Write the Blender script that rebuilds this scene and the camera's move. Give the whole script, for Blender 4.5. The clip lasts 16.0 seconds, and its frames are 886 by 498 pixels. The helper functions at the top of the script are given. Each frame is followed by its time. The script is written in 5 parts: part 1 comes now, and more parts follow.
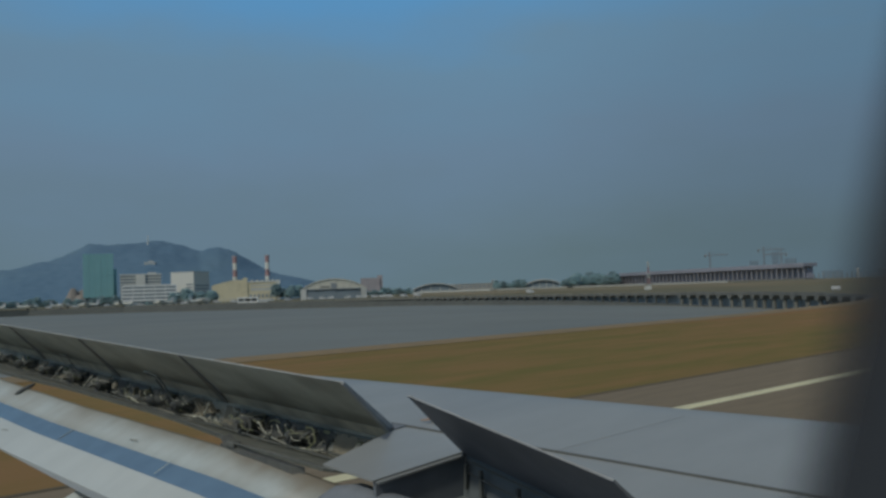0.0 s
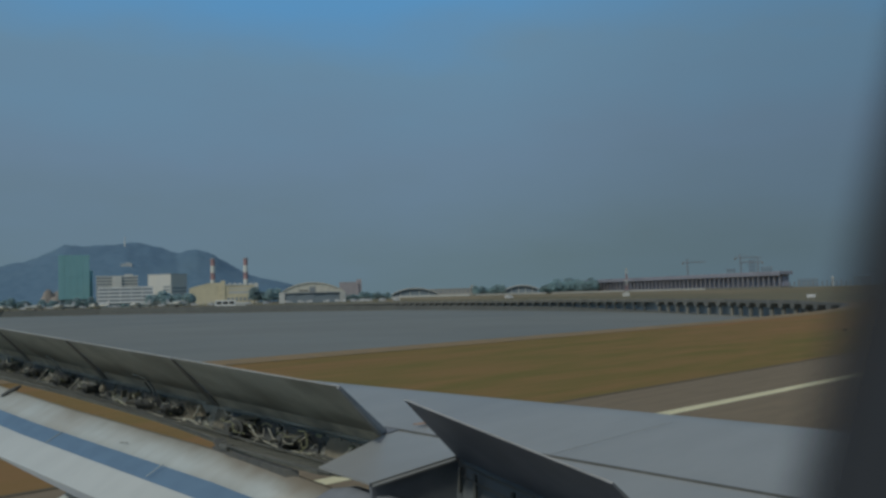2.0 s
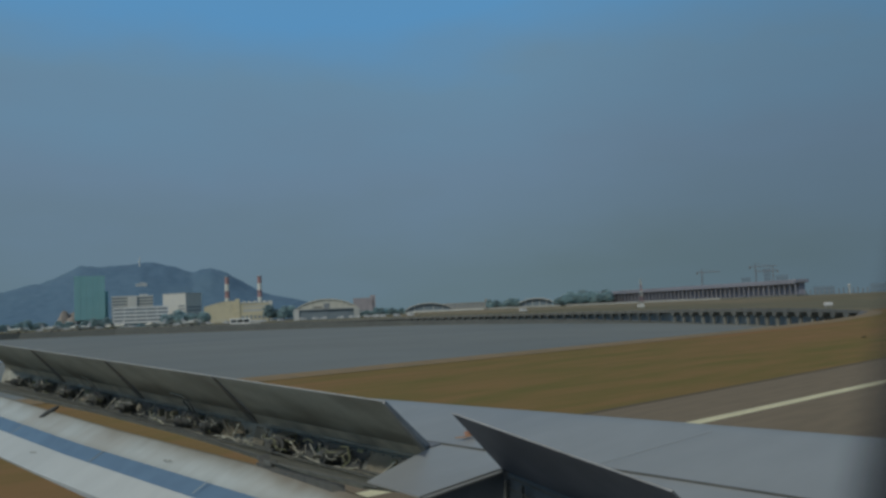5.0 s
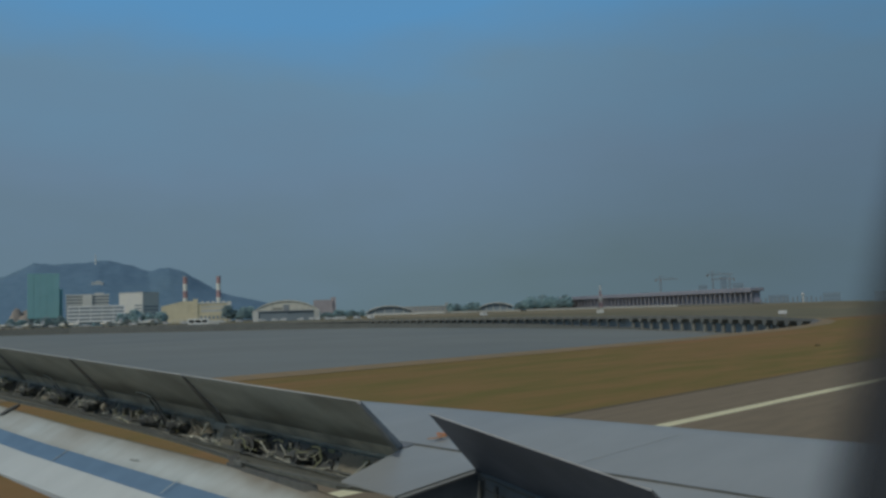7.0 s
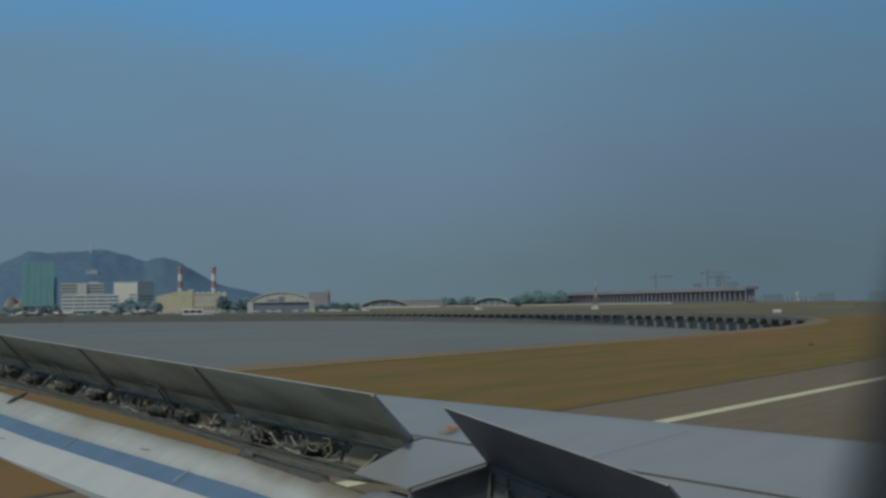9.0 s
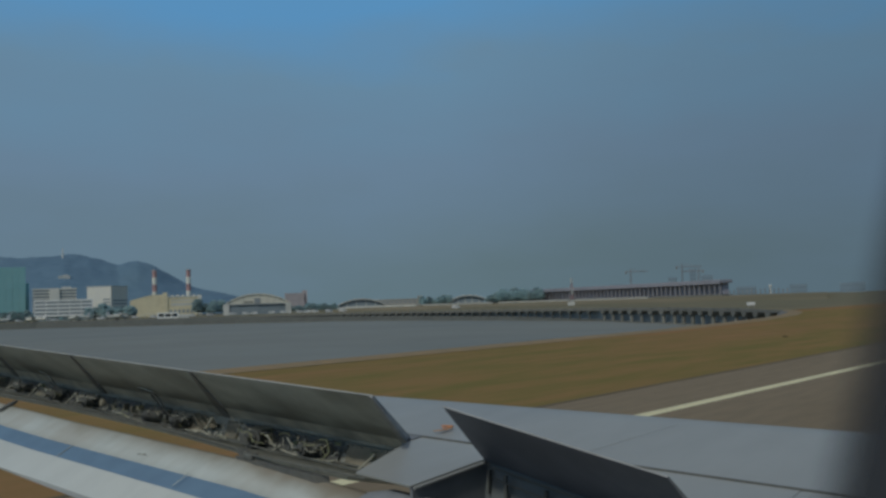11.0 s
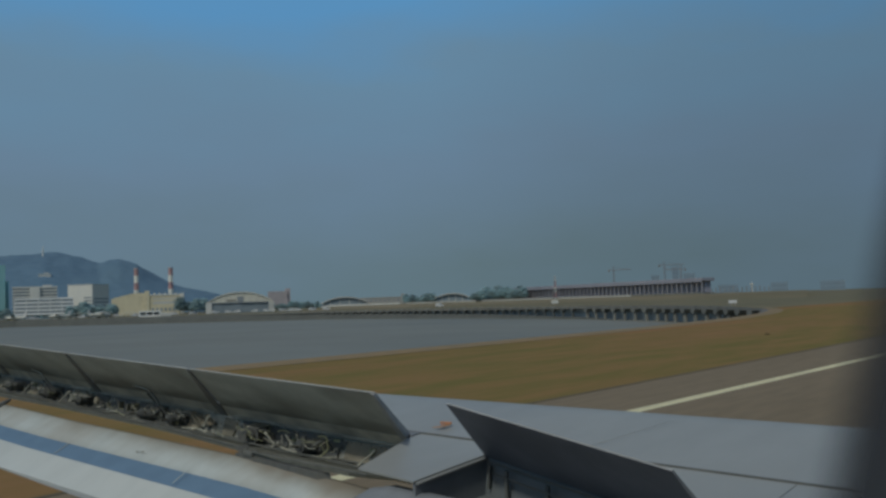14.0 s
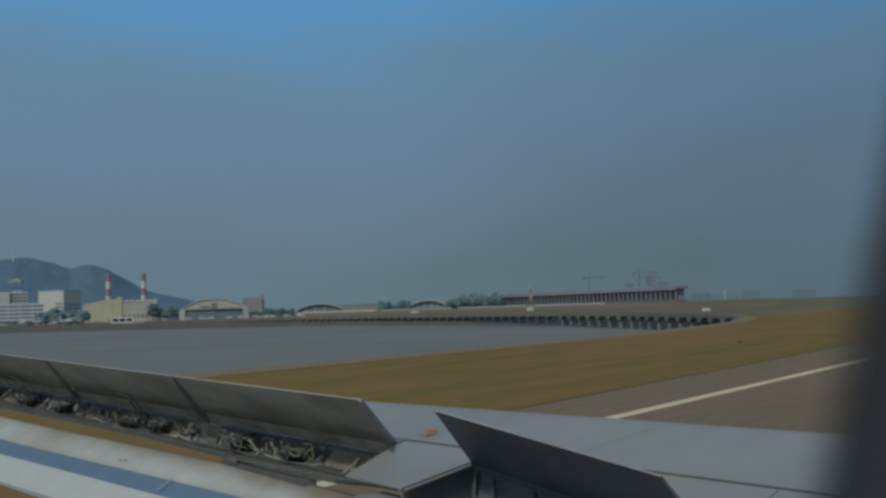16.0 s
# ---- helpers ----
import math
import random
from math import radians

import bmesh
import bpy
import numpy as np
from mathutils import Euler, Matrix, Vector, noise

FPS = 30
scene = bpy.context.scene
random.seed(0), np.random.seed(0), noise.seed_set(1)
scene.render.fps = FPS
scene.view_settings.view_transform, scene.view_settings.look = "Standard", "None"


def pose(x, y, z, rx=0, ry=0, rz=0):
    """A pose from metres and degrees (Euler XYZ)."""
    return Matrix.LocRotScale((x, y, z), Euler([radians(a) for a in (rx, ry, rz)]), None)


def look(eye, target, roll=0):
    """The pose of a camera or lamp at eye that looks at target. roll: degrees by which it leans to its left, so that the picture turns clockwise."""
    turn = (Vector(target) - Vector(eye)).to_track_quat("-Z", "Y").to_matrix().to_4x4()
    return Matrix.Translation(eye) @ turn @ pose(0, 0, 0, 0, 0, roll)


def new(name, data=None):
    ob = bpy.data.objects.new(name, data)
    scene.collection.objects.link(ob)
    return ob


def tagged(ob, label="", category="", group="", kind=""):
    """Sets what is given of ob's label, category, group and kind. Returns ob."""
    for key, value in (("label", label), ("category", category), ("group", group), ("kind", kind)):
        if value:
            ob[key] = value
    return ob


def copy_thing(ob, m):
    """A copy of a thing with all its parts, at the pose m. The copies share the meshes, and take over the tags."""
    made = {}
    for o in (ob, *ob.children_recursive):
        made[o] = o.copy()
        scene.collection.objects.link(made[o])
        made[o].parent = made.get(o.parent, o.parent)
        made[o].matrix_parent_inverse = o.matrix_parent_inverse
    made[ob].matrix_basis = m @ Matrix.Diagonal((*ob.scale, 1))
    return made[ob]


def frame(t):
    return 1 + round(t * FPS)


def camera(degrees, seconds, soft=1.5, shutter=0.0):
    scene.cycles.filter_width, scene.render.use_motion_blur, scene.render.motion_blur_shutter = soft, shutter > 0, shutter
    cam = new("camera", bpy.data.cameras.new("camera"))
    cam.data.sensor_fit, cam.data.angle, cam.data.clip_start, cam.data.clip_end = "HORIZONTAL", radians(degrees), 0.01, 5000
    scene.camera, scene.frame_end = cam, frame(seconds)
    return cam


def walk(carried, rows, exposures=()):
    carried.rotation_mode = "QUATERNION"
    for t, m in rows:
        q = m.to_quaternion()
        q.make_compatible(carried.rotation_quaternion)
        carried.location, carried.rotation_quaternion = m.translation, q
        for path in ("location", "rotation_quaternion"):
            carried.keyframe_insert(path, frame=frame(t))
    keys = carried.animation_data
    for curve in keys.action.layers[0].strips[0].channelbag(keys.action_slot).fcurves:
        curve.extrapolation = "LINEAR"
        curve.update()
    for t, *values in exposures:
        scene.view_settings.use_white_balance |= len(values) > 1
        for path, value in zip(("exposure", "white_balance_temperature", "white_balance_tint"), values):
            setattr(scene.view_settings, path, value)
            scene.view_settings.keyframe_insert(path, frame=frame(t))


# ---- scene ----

# ---------------------------------------------------------------- camera
# seconds, x, y, z, yaw, pitch, roll; +x is the way the runway runs, +y is out over the wing
PATH = [
    (0, 0.4345, -0.1089, 4.3862, -43.350, 2.777, -1.988),
    (0.5, 0.4043, -0.1007, 4.3835, -43.675, 2.739, -1.707),
    (1, 0.3680, -0.1047, 4.3864, -44.108, 3.082, -1.088),
    (1.5, 0.3476, -0.0895, 4.3895, -44.430, 2.917, -1.701),
    (2, 0.3143, -0.1042, 4.3963, -44.718, 3.054, -1.476),
    (2.5, 0.3113, -0.0816, 4.3871, -44.999, 3.120, -1.667),
    (3, 0.2974, -0.0670, 4.3852, -44.607, 2.841, -1.364),
    (3.5, 0.2380, -0.0897, 4.3938, -40.990, 3.028, -1.356),
    (4, 0.2154, -0.0704, 4.3999, -42.088, 3.470, -2.265),
    (6.5, 0.0168, -0.0529, 4.4106, -45.824, 4.245, -1.631),
    (7, 0.0492, -0.0167, 4.3968, -46.438, 4.159, -1.690),
    (7.5, 0.0199, -0.0144, 4.4026, -46.469, 4.141, -1.426),
    (8, -0.0076, -0.0042, 4.4042, -46.408, 3.872, -2.067),
    (8.5, -0.0360, 0.0139, 4.4048, -46.448, 3.840, -1.005),
    (11, -0.2427, 0.0076, 4.4299, -48.287, 3.626, -1.902),
    (11.5, -0.2689, 0.0181, 4.4342, -48.937, 3.873, -2.085),
    (12, -0.2992, 0.0198, 4.4340, -48.740, 3.670, -1.248),
    (12.5, -0.3011, 0.0382, 4.4328, -49.061, 3.566, -2.322),
    (13, -0.3223, 0.0349, 4.4286, -49.208, 3.595, -2.128),
    (13.5, -0.3448, 0.0352, 4.4346, -49.174, 3.342, -2.315),
    (14, -0.3595, 0.0406, 4.4326, -49.365, 3.468, -1.939),
    (14.5, -0.3687, 0.0467, 4.4317, -49.773, 3.777, -1.833),
    (15, -0.3843, 0.0550, 4.4336, -49.620, 3.521, -1.622),
    (15.5, -0.4018, 0.0686, 4.4384, -49.894, 3.445, -2.021),
    (16, -0.4405, 0.0651, 4.4393, -50.983, 3.882, -1.795),
]
cam = camera(54.0, 16.0, soft=2.85)
walk(cam, [(t, pose(x, y, z, 90 + p, 0, w) @ pose(0, 0, 0, 0, 0, r)) for t, x, y, z, w, p, r in PATH],
     exposures=[(0.0, -1.0), (16.0, -1.0)])

# ---------------------------------------------------------------- world and sun
SUN_DIR = Vector((-0.68, -0.12, 0.72)).normalized()
world = bpy.data.worlds.new("hazy_sky")
scene.world = world
world.use_nodes = True
wn, wl = world.node_tree.nodes, world.node_tree.links
wn.clear()
w_out = wn.new("ShaderNodeOutputWorld")
w_bg = wn.new("ShaderNodeBackground")
w_sky = wn.new("ShaderNodeTexSky")
w_sky.sky_type = "NISHITA"
w_sky.sun_disc = False
w_sky.sun_elevation = math.asin(SUN_DIR.z)
w_sky.sun_rotation = math.atan2(SUN_DIR.x, SUN_DIR.y)
w_sky.air_density, w_sky.dust_density, w_sky.ozone_density = 1.4, 3.0, 1.0
w_scale = wn.new("ShaderNodeVectorMath")
w_scale.operation = "SCALE"
w_scale.inputs["Scale"].default_value = 0.09
w_co = wn.new("ShaderNodeTexCoord")
w_sep = wn.new("ShaderNodeSeparateXYZ")
w_noise = wn.new("ShaderNodeTexNoise")
w_noise.inputs["Scale"].default_value = 3.4
w_noise.inputs["Detail"].default_value = 7.0
w_map = wn.new("ShaderNodeMapping")
w_map.inputs["Scale"].default_value = (1.0, 1.0, 3.0)
w_add = wn.new("ShaderNodeMath")
w_add.operation = "MULTIPLY_ADD"
w_add.inputs[1].default_value = 0.34
w_ramp = wn.new("ShaderNodeValToRGB")
w_mr = wn.new("ShaderNodeMapRange")
w_mr.inputs["From Min"].default_value, w_mr.inputs["From Max"].default_value = 0.0425, 0.5425
els = w_ramp.color_ramp.elements
els[0].position, els[0].color = 0.08, (0.219, 0.333, 0.384, 1)
els[1].position, els[1].color = 0.78, (0.188, 0.520, 0.940, 1)
for pos, col in ((0.22, (0.240, 0.370, 0.470, 1)), (0.40, (0.258, 0.412, 0.580, 1)), (0.59, (0.248, 0.460, 0.672, 1))):
    e = els.new(pos)
    e.color = col
# dims the sky towards +x in place of the window's vignette
w_dim = wn.new("ShaderNodeMapRange")
w_dim.interpolation_type = "SMOOTHSTEP"
w_dim.inputs["From Min"].default_value, w_dim.inputs["From Max"].default_value = 0.70, 1.0
w_dim.inputs["To Min"].default_value, w_dim.inputs["To Max"].default_value = 1.04, 0.80
w_haze = wn.new("ShaderNodeVectorMath")
w_haze.operation = "SCALE"
w_mix = wn.new("ShaderNodeMix")
w_mix.data_type = "RGBA"
w_fac = wn.new("ShaderNodeMapRange")
w_fac.inputs["From Min"].default_value, w_fac.inputs["From Max"].default_value = 0.34, 0.62
wl.new(w_co.outputs["Generated"], w_sep.inputs[0])
wl.new(w_co.outputs["Generated"], w_map.inputs["Vector"])
wl.new(w_map.outputs[0], w_noise.inputs["Vector"])
wl.new(w_sep.outputs["Z"], w_mr.inputs["Value"])
wl.new(w_noise.outputs[0], w_add.inputs[0])
wl.new(w_mr.outputs[0], w_add.inputs[2])
wl.new(w_add.outputs[0], w_ramp.inputs[0])
wl.new(w_sky.outputs[0], w_scale.inputs[0])
wl.new(w_sep.outputs["Z"], w_fac.inputs["Value"])
wl.new(w_fac.outputs[0], w_mix.inputs[0])
wl.new(w_sep.outputs["X"], w_dim.inputs["Value"])
wl.new(w_ramp.outputs[0], w_haze.inputs[0])
wl.new(w_dim.outputs[0], w_haze.inputs["Scale"])
wl.new(w_haze.outputs[0], w_mix.inputs[6])
wl.new(w_scale.outputs[0], w_mix.inputs[7])
wl.new(w_mix.outputs[2], w_bg.inputs["Color"])
wl.new(w_bg.outputs[0], w_out.inputs[0])

sun_data = bpy.data.lights.new("sun", "SUN")
sun_data.energy, sun_data.angle, sun_data.color = 2.3, radians(3.0), (0.97, 0.975, 0.89)
sun = new("sun", sun_data)
sun.matrix_world = look((SUN_DIR * 300)[:], (0, 0, 0))


# ---------------------------------------------------------------- materials
def material(name, colour, rough=0.7, metal=0.0, other=None, scale=1.0, detail=6.0, stretch=(1, 1, 1), bump=0.0, bump_scale=None, spot=None,
             spot_scale=None, spot_amount=0.55, spread=0.0, rough_var=0.08, world_space=False):
    """A painted, stony or leafy surface: two colours mixed by fine noise, patches of a third at a larger scale, relief and uneven gloss."""
    m = bpy.data.materials.new(name)
    m.use_nodes = True
    nt = m.node_tree
    bsdf = nt.nodes["Principled BSDF"]
    bsdf.inputs["Metallic"].default_value = metal
    if world_space:
        co = nt.nodes.new("ShaderNodeNewGeometry").outputs["Position"]
    else:
        co = nt.nodes.new("ShaderNodeTexCoord").outputs["Object"]
    mp = nt.nodes.new("ShaderNodeMapping")
    mp.inputs["Scale"].default_value = stretch
    nt.links.new(co, mp.inputs["Vector"])
    fine = nt.nodes.new("ShaderNodeTexNoise")
    fine.inputs["Scale"].default_value, fine.inputs["Detail"].default_value, fine.inputs["Roughness"].default_value = scale, detail, 0.62
    nt.links.new(mp.outputs[0], fine.inputs["Vector"])
    big = nt.nodes.new("ShaderNodeTexNoise")
    big.inputs["Scale"].default_value, big.inputs["Detail"].default_value = spot_scale or scale / 7, 4.0
    nt.links.new(mp.outputs[0], big.inputs["Vector"])
    other = other or tuple(c * 0.82 for c in colour)
    spot = spot or tuple(c * 0.7 for c in colour)
    r1 = nt.nodes.new("ShaderNodeMapRange")
    r1.inputs["From Min"].default_value, r1.inputs["From Max"].default_value = 0.36, 0.64
    nt.links.new(fine.outputs[0], r1.inputs["Value"])
    mix1 = nt.nodes.new("ShaderNodeMix")
    mix1.data_type = "RGBA"
    mix1.inputs[6].default_value, mix1.inputs[7].default_value = (*colour, 1), (*other, 1)
    nt.links.new(r1.outputs[0], mix1.inputs[0])
    r2 = nt.nodes.new("ShaderNodeMapRange")
    r2.inputs["From Min"].default_value, r2.inputs["From Max"].default_value = 0.46, 0.72
    r2.inputs["To Max"].default_value = spot_amount
    nt.links.new(big.outputs[0], r2.inputs["Value"])
    mix2 = nt.nodes.new("ShaderNodeMix")
    mix2.data_type = "RGBA"
    mix2.inputs[7].default_value = (*spot, 1)
    nt.links.new(mix1.outputs[2], mix2.inputs[6])
    nt.links.new(r2.outputs[0], mix2.inputs[0])
    last = mix2.outputs[2]
    if spread:
        info = nt.nodes.new("ShaderNodeObjectInfo")
        rr = nt.nodes.new("ShaderNodeMapRange")
        rr.inputs["To Min"].default_value, rr.inputs["To Max"].default_value = 1 - spread, 1 + spread
        nt.links.new(info.outputs["Random"], rr.inputs["Value"])
        hsv = nt.nodes.new("ShaderNodeHueSaturation")
        nt.links.new(rr.outputs[0], hsv.inputs["Value"])
        nt.links.new(last, hsv.inputs["Color"])
        last = hsv.outputs[0]
    nt.links.new(last, bsdf.inputs["Base Color"])
    r3 = nt.nodes.new("ShaderNodeMapRange")
    r3.inputs["To Min"].default_value, r3.inputs["To Max"].default_value = max(0.02, rough - rough_var), min(1, rough + rough_var)
    nt.links.new(fine.outputs[0], r3.inputs["Value"])
    nt.links.new(r3.outputs[0], bsdf.inputs["Roughness"])
    if bump:
        bn = nt.nodes.new("ShaderNodeBump")
        bn.inputs["Strength"].default_value, bn.inputs["Distance"].default_value = 1.0, bump
        src = fine
        if bump_scale:
            src = nt.nodes.new("ShaderNodeTexNoise")
            src.inputs["Scale"].default_value, src.inputs["Detail"].default_value = bump_scale, 5.0
            nt.links.new(mp.outputs[0], src.inputs["Vector"])
        nt.links.new(src.outputs[0], bn.inputs["Height"])
        nt.links.new(bn.outputs[0], bsdf.inputs["Normal"])
    return m


# ground and sea
M_ASPHALT = material("runway_asphalt", (0.258, 0.208, 0.142), 0.97, other=(0.222, 0.180, 0.124), scale=2.2, stretch=(0.15, 1, 1), spot=(0.172, 0.136, 0.088), spot_scale=0.10, bump=0.01, bump_scale=30)
M_LINE = material("runway_paint", (0.82, 0.76, 0.47), 0.7, other=(0.72, 0.66, 0.41), scale=3.0, stretch=(0.3, 1, 1), spot=(0.42, 0.38, 0.25), spot_scale=0.6, spot_amount=0.4)
M_GRASS = material("dry_grass", (0.268, 0.172, 0.068), 0.95, other=(0.182, 0.155, 0.048), scale=0.42, stretch=(0.22, 1, 1), spot=(0.315, 0.168, 0.082), spot_scale=0.06, spot_amount=0.85, bump=0.06, bump_scale=5)
M_FARLAND = material("apron_ground", (0.196, 0.164, 0.090), 0.95, other=(0.150, 0.134, 0.075), scale=0.03, stretch=(1, 1, 1), spot=(0.150, 0.150, 0.070), spot_scale=0.008, spot_amount=0.8)
M_EMBANK = material("layered_earth", (0.196, 0.160, 0.084), 0.95, other=(0.145, 0.130, 0.066), scale=1.6, stretch=(0.006, 0.006, 1.0), spot=(0.330, 0.262, 0.160), spot_scale=0.9, spot_amount=0.8, world_space=True)
M_BANK = material("shore_kerb", (0.31, 0.215, 0.105), 0.95, other=(0.25, 0.19, 0.11), scale=0.8, spot=(0.22, 0.18, 0.10), bump=0.05)
M_ROCK = material("seawall_stone", (0.225, 0.215, 0.195), 0.95, other=(0.150, 0.146, 0.134), scale=0.6, bump=0.15, spot=(0.115, 0.115, 0.105))
M_SEAWALL = material("dark_seawall_stone", (0.122, 0.130, 0.118), 0.95, other=(0.094, 0.101, 0.093), scale=0.6, bump=0.15, spot=(0.075, 0.081, 0.076))
# paled and blued so the shaded gaps under the deck look hazy
M_ABUT = material("hazed_quay_wall", (0.40, 0.44, 0.45), 0.95, other=(0.34, 0.38, 0.39), scale=0.5, spot=(0.20, 0.21, 0.20), spot_scale=0.1)
M_SEA = material("murky_sea", (0.232, 0.236, 0.204), 0.60, other=(0.212, 0.218, 0.190), scale=0.02, stretch=(1, 1, 1), spot=(0.170, 0.186, 0.172), spot_scale=0.006)
M_SPOIL = material("bare_rock", (0.34, 0.30, 0.26), 0.95, other=(0.25, 0.23, 0.21), scale=0.25, spot=(0.19, 0.20, 0.20), spot_scale=0.08, bump=0.3)
M_SCRUB = material("scrub", (0.130, 0.110, 0.050), 0.95, scale=4.0)
M_PARAPET = material("parapet_plaster", (0.43, 0.43, 0.39), 0.9, other=(0.39, 0.39, 0.36), scale=0.1)
M_EDGE = material("drain_edge", (0.135, 0.110, 0.065), 0.95, scale=1.0, stretch=(0.1, 1, 1))
# aircraft; dark bay colours are lifted to stand for glare in the window
M_SKIN = material("wing_grey_paint", (0.350, 0.366, 0.352), 0.42, other=(0.324, 0.340, 0.330), scale=3.0, stretch=(1, 0.35, 1), spot=(0.262, 0.282, 0.288), spot_scale=0.9, spot_amount=0.6, rough_var=0.06)
M_JOINT = material("skin_joint_filler", (0.322, 0.337, 0.326), 0.5, scale=6.0)
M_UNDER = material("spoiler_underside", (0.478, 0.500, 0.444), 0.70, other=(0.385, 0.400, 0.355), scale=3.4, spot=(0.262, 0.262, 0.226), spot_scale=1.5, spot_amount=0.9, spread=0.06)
# inboard panel's underside, much darker and bluer than the outer ones
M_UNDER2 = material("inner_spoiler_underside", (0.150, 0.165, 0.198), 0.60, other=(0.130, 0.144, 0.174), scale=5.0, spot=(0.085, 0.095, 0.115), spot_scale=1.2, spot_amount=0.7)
M_WHITE = material("flap_white_paint", (0.575, 0.610, 0.580), 0.45, other=(0.535, 0.570, 0.545), scale=4.0, stretch=(1, 0.3, 1), spot=(0.44, 0.465, 0.435), spot_scale=1.3, spot_amount=0.45)
M_CREAM = material("flap_soil_and_shade_paint", (0.505, 0.548, 0.525), 0.5, other=(0.435, 0.470, 0.445), scale=5.0, stretch=(1, 0.25, 1), spot=(0.33, 0.30, 0.24), spot_scale=1.6, spot_amount=0.55)


def chord_darkening(mat, colour, c0, c1, most, noise_scale, spread):
    """Darkening put into the colour in patches along the chord from c0, gone by c1, broken up by noise."""
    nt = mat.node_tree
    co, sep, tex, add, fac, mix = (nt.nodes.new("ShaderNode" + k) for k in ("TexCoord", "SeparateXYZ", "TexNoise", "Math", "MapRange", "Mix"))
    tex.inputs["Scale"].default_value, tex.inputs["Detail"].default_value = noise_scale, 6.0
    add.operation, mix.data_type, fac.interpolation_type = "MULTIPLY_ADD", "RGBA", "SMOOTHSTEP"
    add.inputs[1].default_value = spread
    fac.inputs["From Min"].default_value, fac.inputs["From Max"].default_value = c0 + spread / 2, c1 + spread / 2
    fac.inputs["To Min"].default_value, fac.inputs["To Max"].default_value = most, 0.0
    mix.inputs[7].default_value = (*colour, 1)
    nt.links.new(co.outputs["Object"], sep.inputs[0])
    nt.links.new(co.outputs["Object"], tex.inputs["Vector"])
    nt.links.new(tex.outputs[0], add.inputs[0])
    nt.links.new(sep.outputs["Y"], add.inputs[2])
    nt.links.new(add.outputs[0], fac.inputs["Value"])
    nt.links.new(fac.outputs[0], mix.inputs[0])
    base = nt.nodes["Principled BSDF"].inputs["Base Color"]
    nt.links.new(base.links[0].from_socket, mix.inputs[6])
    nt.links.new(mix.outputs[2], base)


# flap nose: soil together with the lip's shade, both in the colour
chord_darkening(M_CREAM, (0.215, 0.178, 0.125), 0.48, 0.665, 0.85, 3.2, 0.20)
# spoilers: darker patches from the hinge upwards
chord_darkening(M_UNDER, (0.205, 0.200, 0.170), 0.00, 0.14, 0.62, 1.9, 0.60)
M_BLUE = material("flap_blue_paint", (0.150, 0.245, 0.350), 0.45, other=(0.135, 0.222, 0.320), scale=4.0, spot=(0.112, 0.182, 0.262), spot_scale=1.0, spot_amount=0.5)
M_BAY = material("bay_primer", (0.230, 0.232, 0.190), 0.8, other=(0.160, 0.164, 0.136), scale=8.0, spot=(0.270, 0.250, 0.190), spot_scale=1.8, spot_amount=0.6)
M_METAL = material("dull_metal", (0.165, 0.165, 0.142), 0.5, metal=0.3, other=(0.18, 0.175, 0.145), scale=20.0, spot=(0.08, 0.08, 0.07), spot_scale=4)
M_PIPE = material("pipe_metal", (0.66, 0.65, 0.53), 0.5, metal=0.2, other=(0.50, 0.49, 0.40), scale=15.0, spot=(0.20, 0.19, 0.15), spot_scale=5)
# lining colour raised because little light gets into the bay
M_LINING = material("lifted_bay_lining", (0.440, 0.450, 0.392), 0.9, other=(0.304, 0.312, 0.276), scale=9.0, spot=(0.500, 0.465, 0.360), spot_scale=2.2, spot_amount=0.5)
M_BLACK = material("glare_lifted_black", (0.165, 0.172, 0.160), 0.8, other=(0.125, 0.132, 0.122), scale=12.0)
M_JACK = material("grimy_jack_and_hole_shade", (0.125, 0.132, 0.128), 0.8, other=(0.088, 0.094, 0.091), scale=14.0, spot=(0.160, 0.158, 0.135), spot_scale=5.0)
# floor colour darkened in place of a deeper, shaded bay
M_FLOOR = material("bay_floor_shade", (0.168, 0.178, 0.152), 0.9, other=(0.122, 0.130, 0.112), scale=9.0, spot=(0.205, 0.198, 0.152), spot_scale=2.2, spot_amount=0.5)
M_OLIVE = material("olive_primer", (0.34, 0.35, 0.20), 0.6, other=(0.25, 0.26, 0.15), scale=14.0, spot=(0.12, 0.12, 0.08), spot_scale=5)
M_TAN = material("tan_primer", (0.33, 0.295, 0.220), 0.8, other=(0.26, 0.235, 0.175), scale=9.0, spot=(0.17, 0.16, 0.12), spot_scale=3.0, spot_amount=0.8)
M_RAIL = material("bare_rail", (0.52, 0.50, 0.41), 0.7, other=(0.38, 0.37, 0.31), scale=8.0, spot=(0.20, 0.19, 0.16), spot_scale=2.0)
M_HOSE = material("black_hose", (0.095, 0.100, 0.100), 0.6, scale=15.0)
M_SEAL = material("dark_blue_grey_trim", (0.240, 0.262, 0.285), 0.7, other=(0.200, 0.220, 0.242), scale=6.0)
# underside paint warmed and lightened to offset blue skylight under the hinge
M_FLANGE = material("shade_lifted_underside", (0.640, 0.590, 0.460), 0.8, other=(0.500, 0.465, 0.366), scale=5.0, spot=(0.230, 0.220, 0.185), spot_scale=2.4, spot_amount=0.8)
M_INNERBAY = material("inner_bay_paint", (0.190, 0.216, 0.222), 0.8, other=(0.155, 0.176, 0.184), scale=6.0)
M_STRIP = material("panel_gap_dark", (0.235, 0.228, 0.205), 0.8, other=(0.19, 0.185, 0.168), scale=6.0)
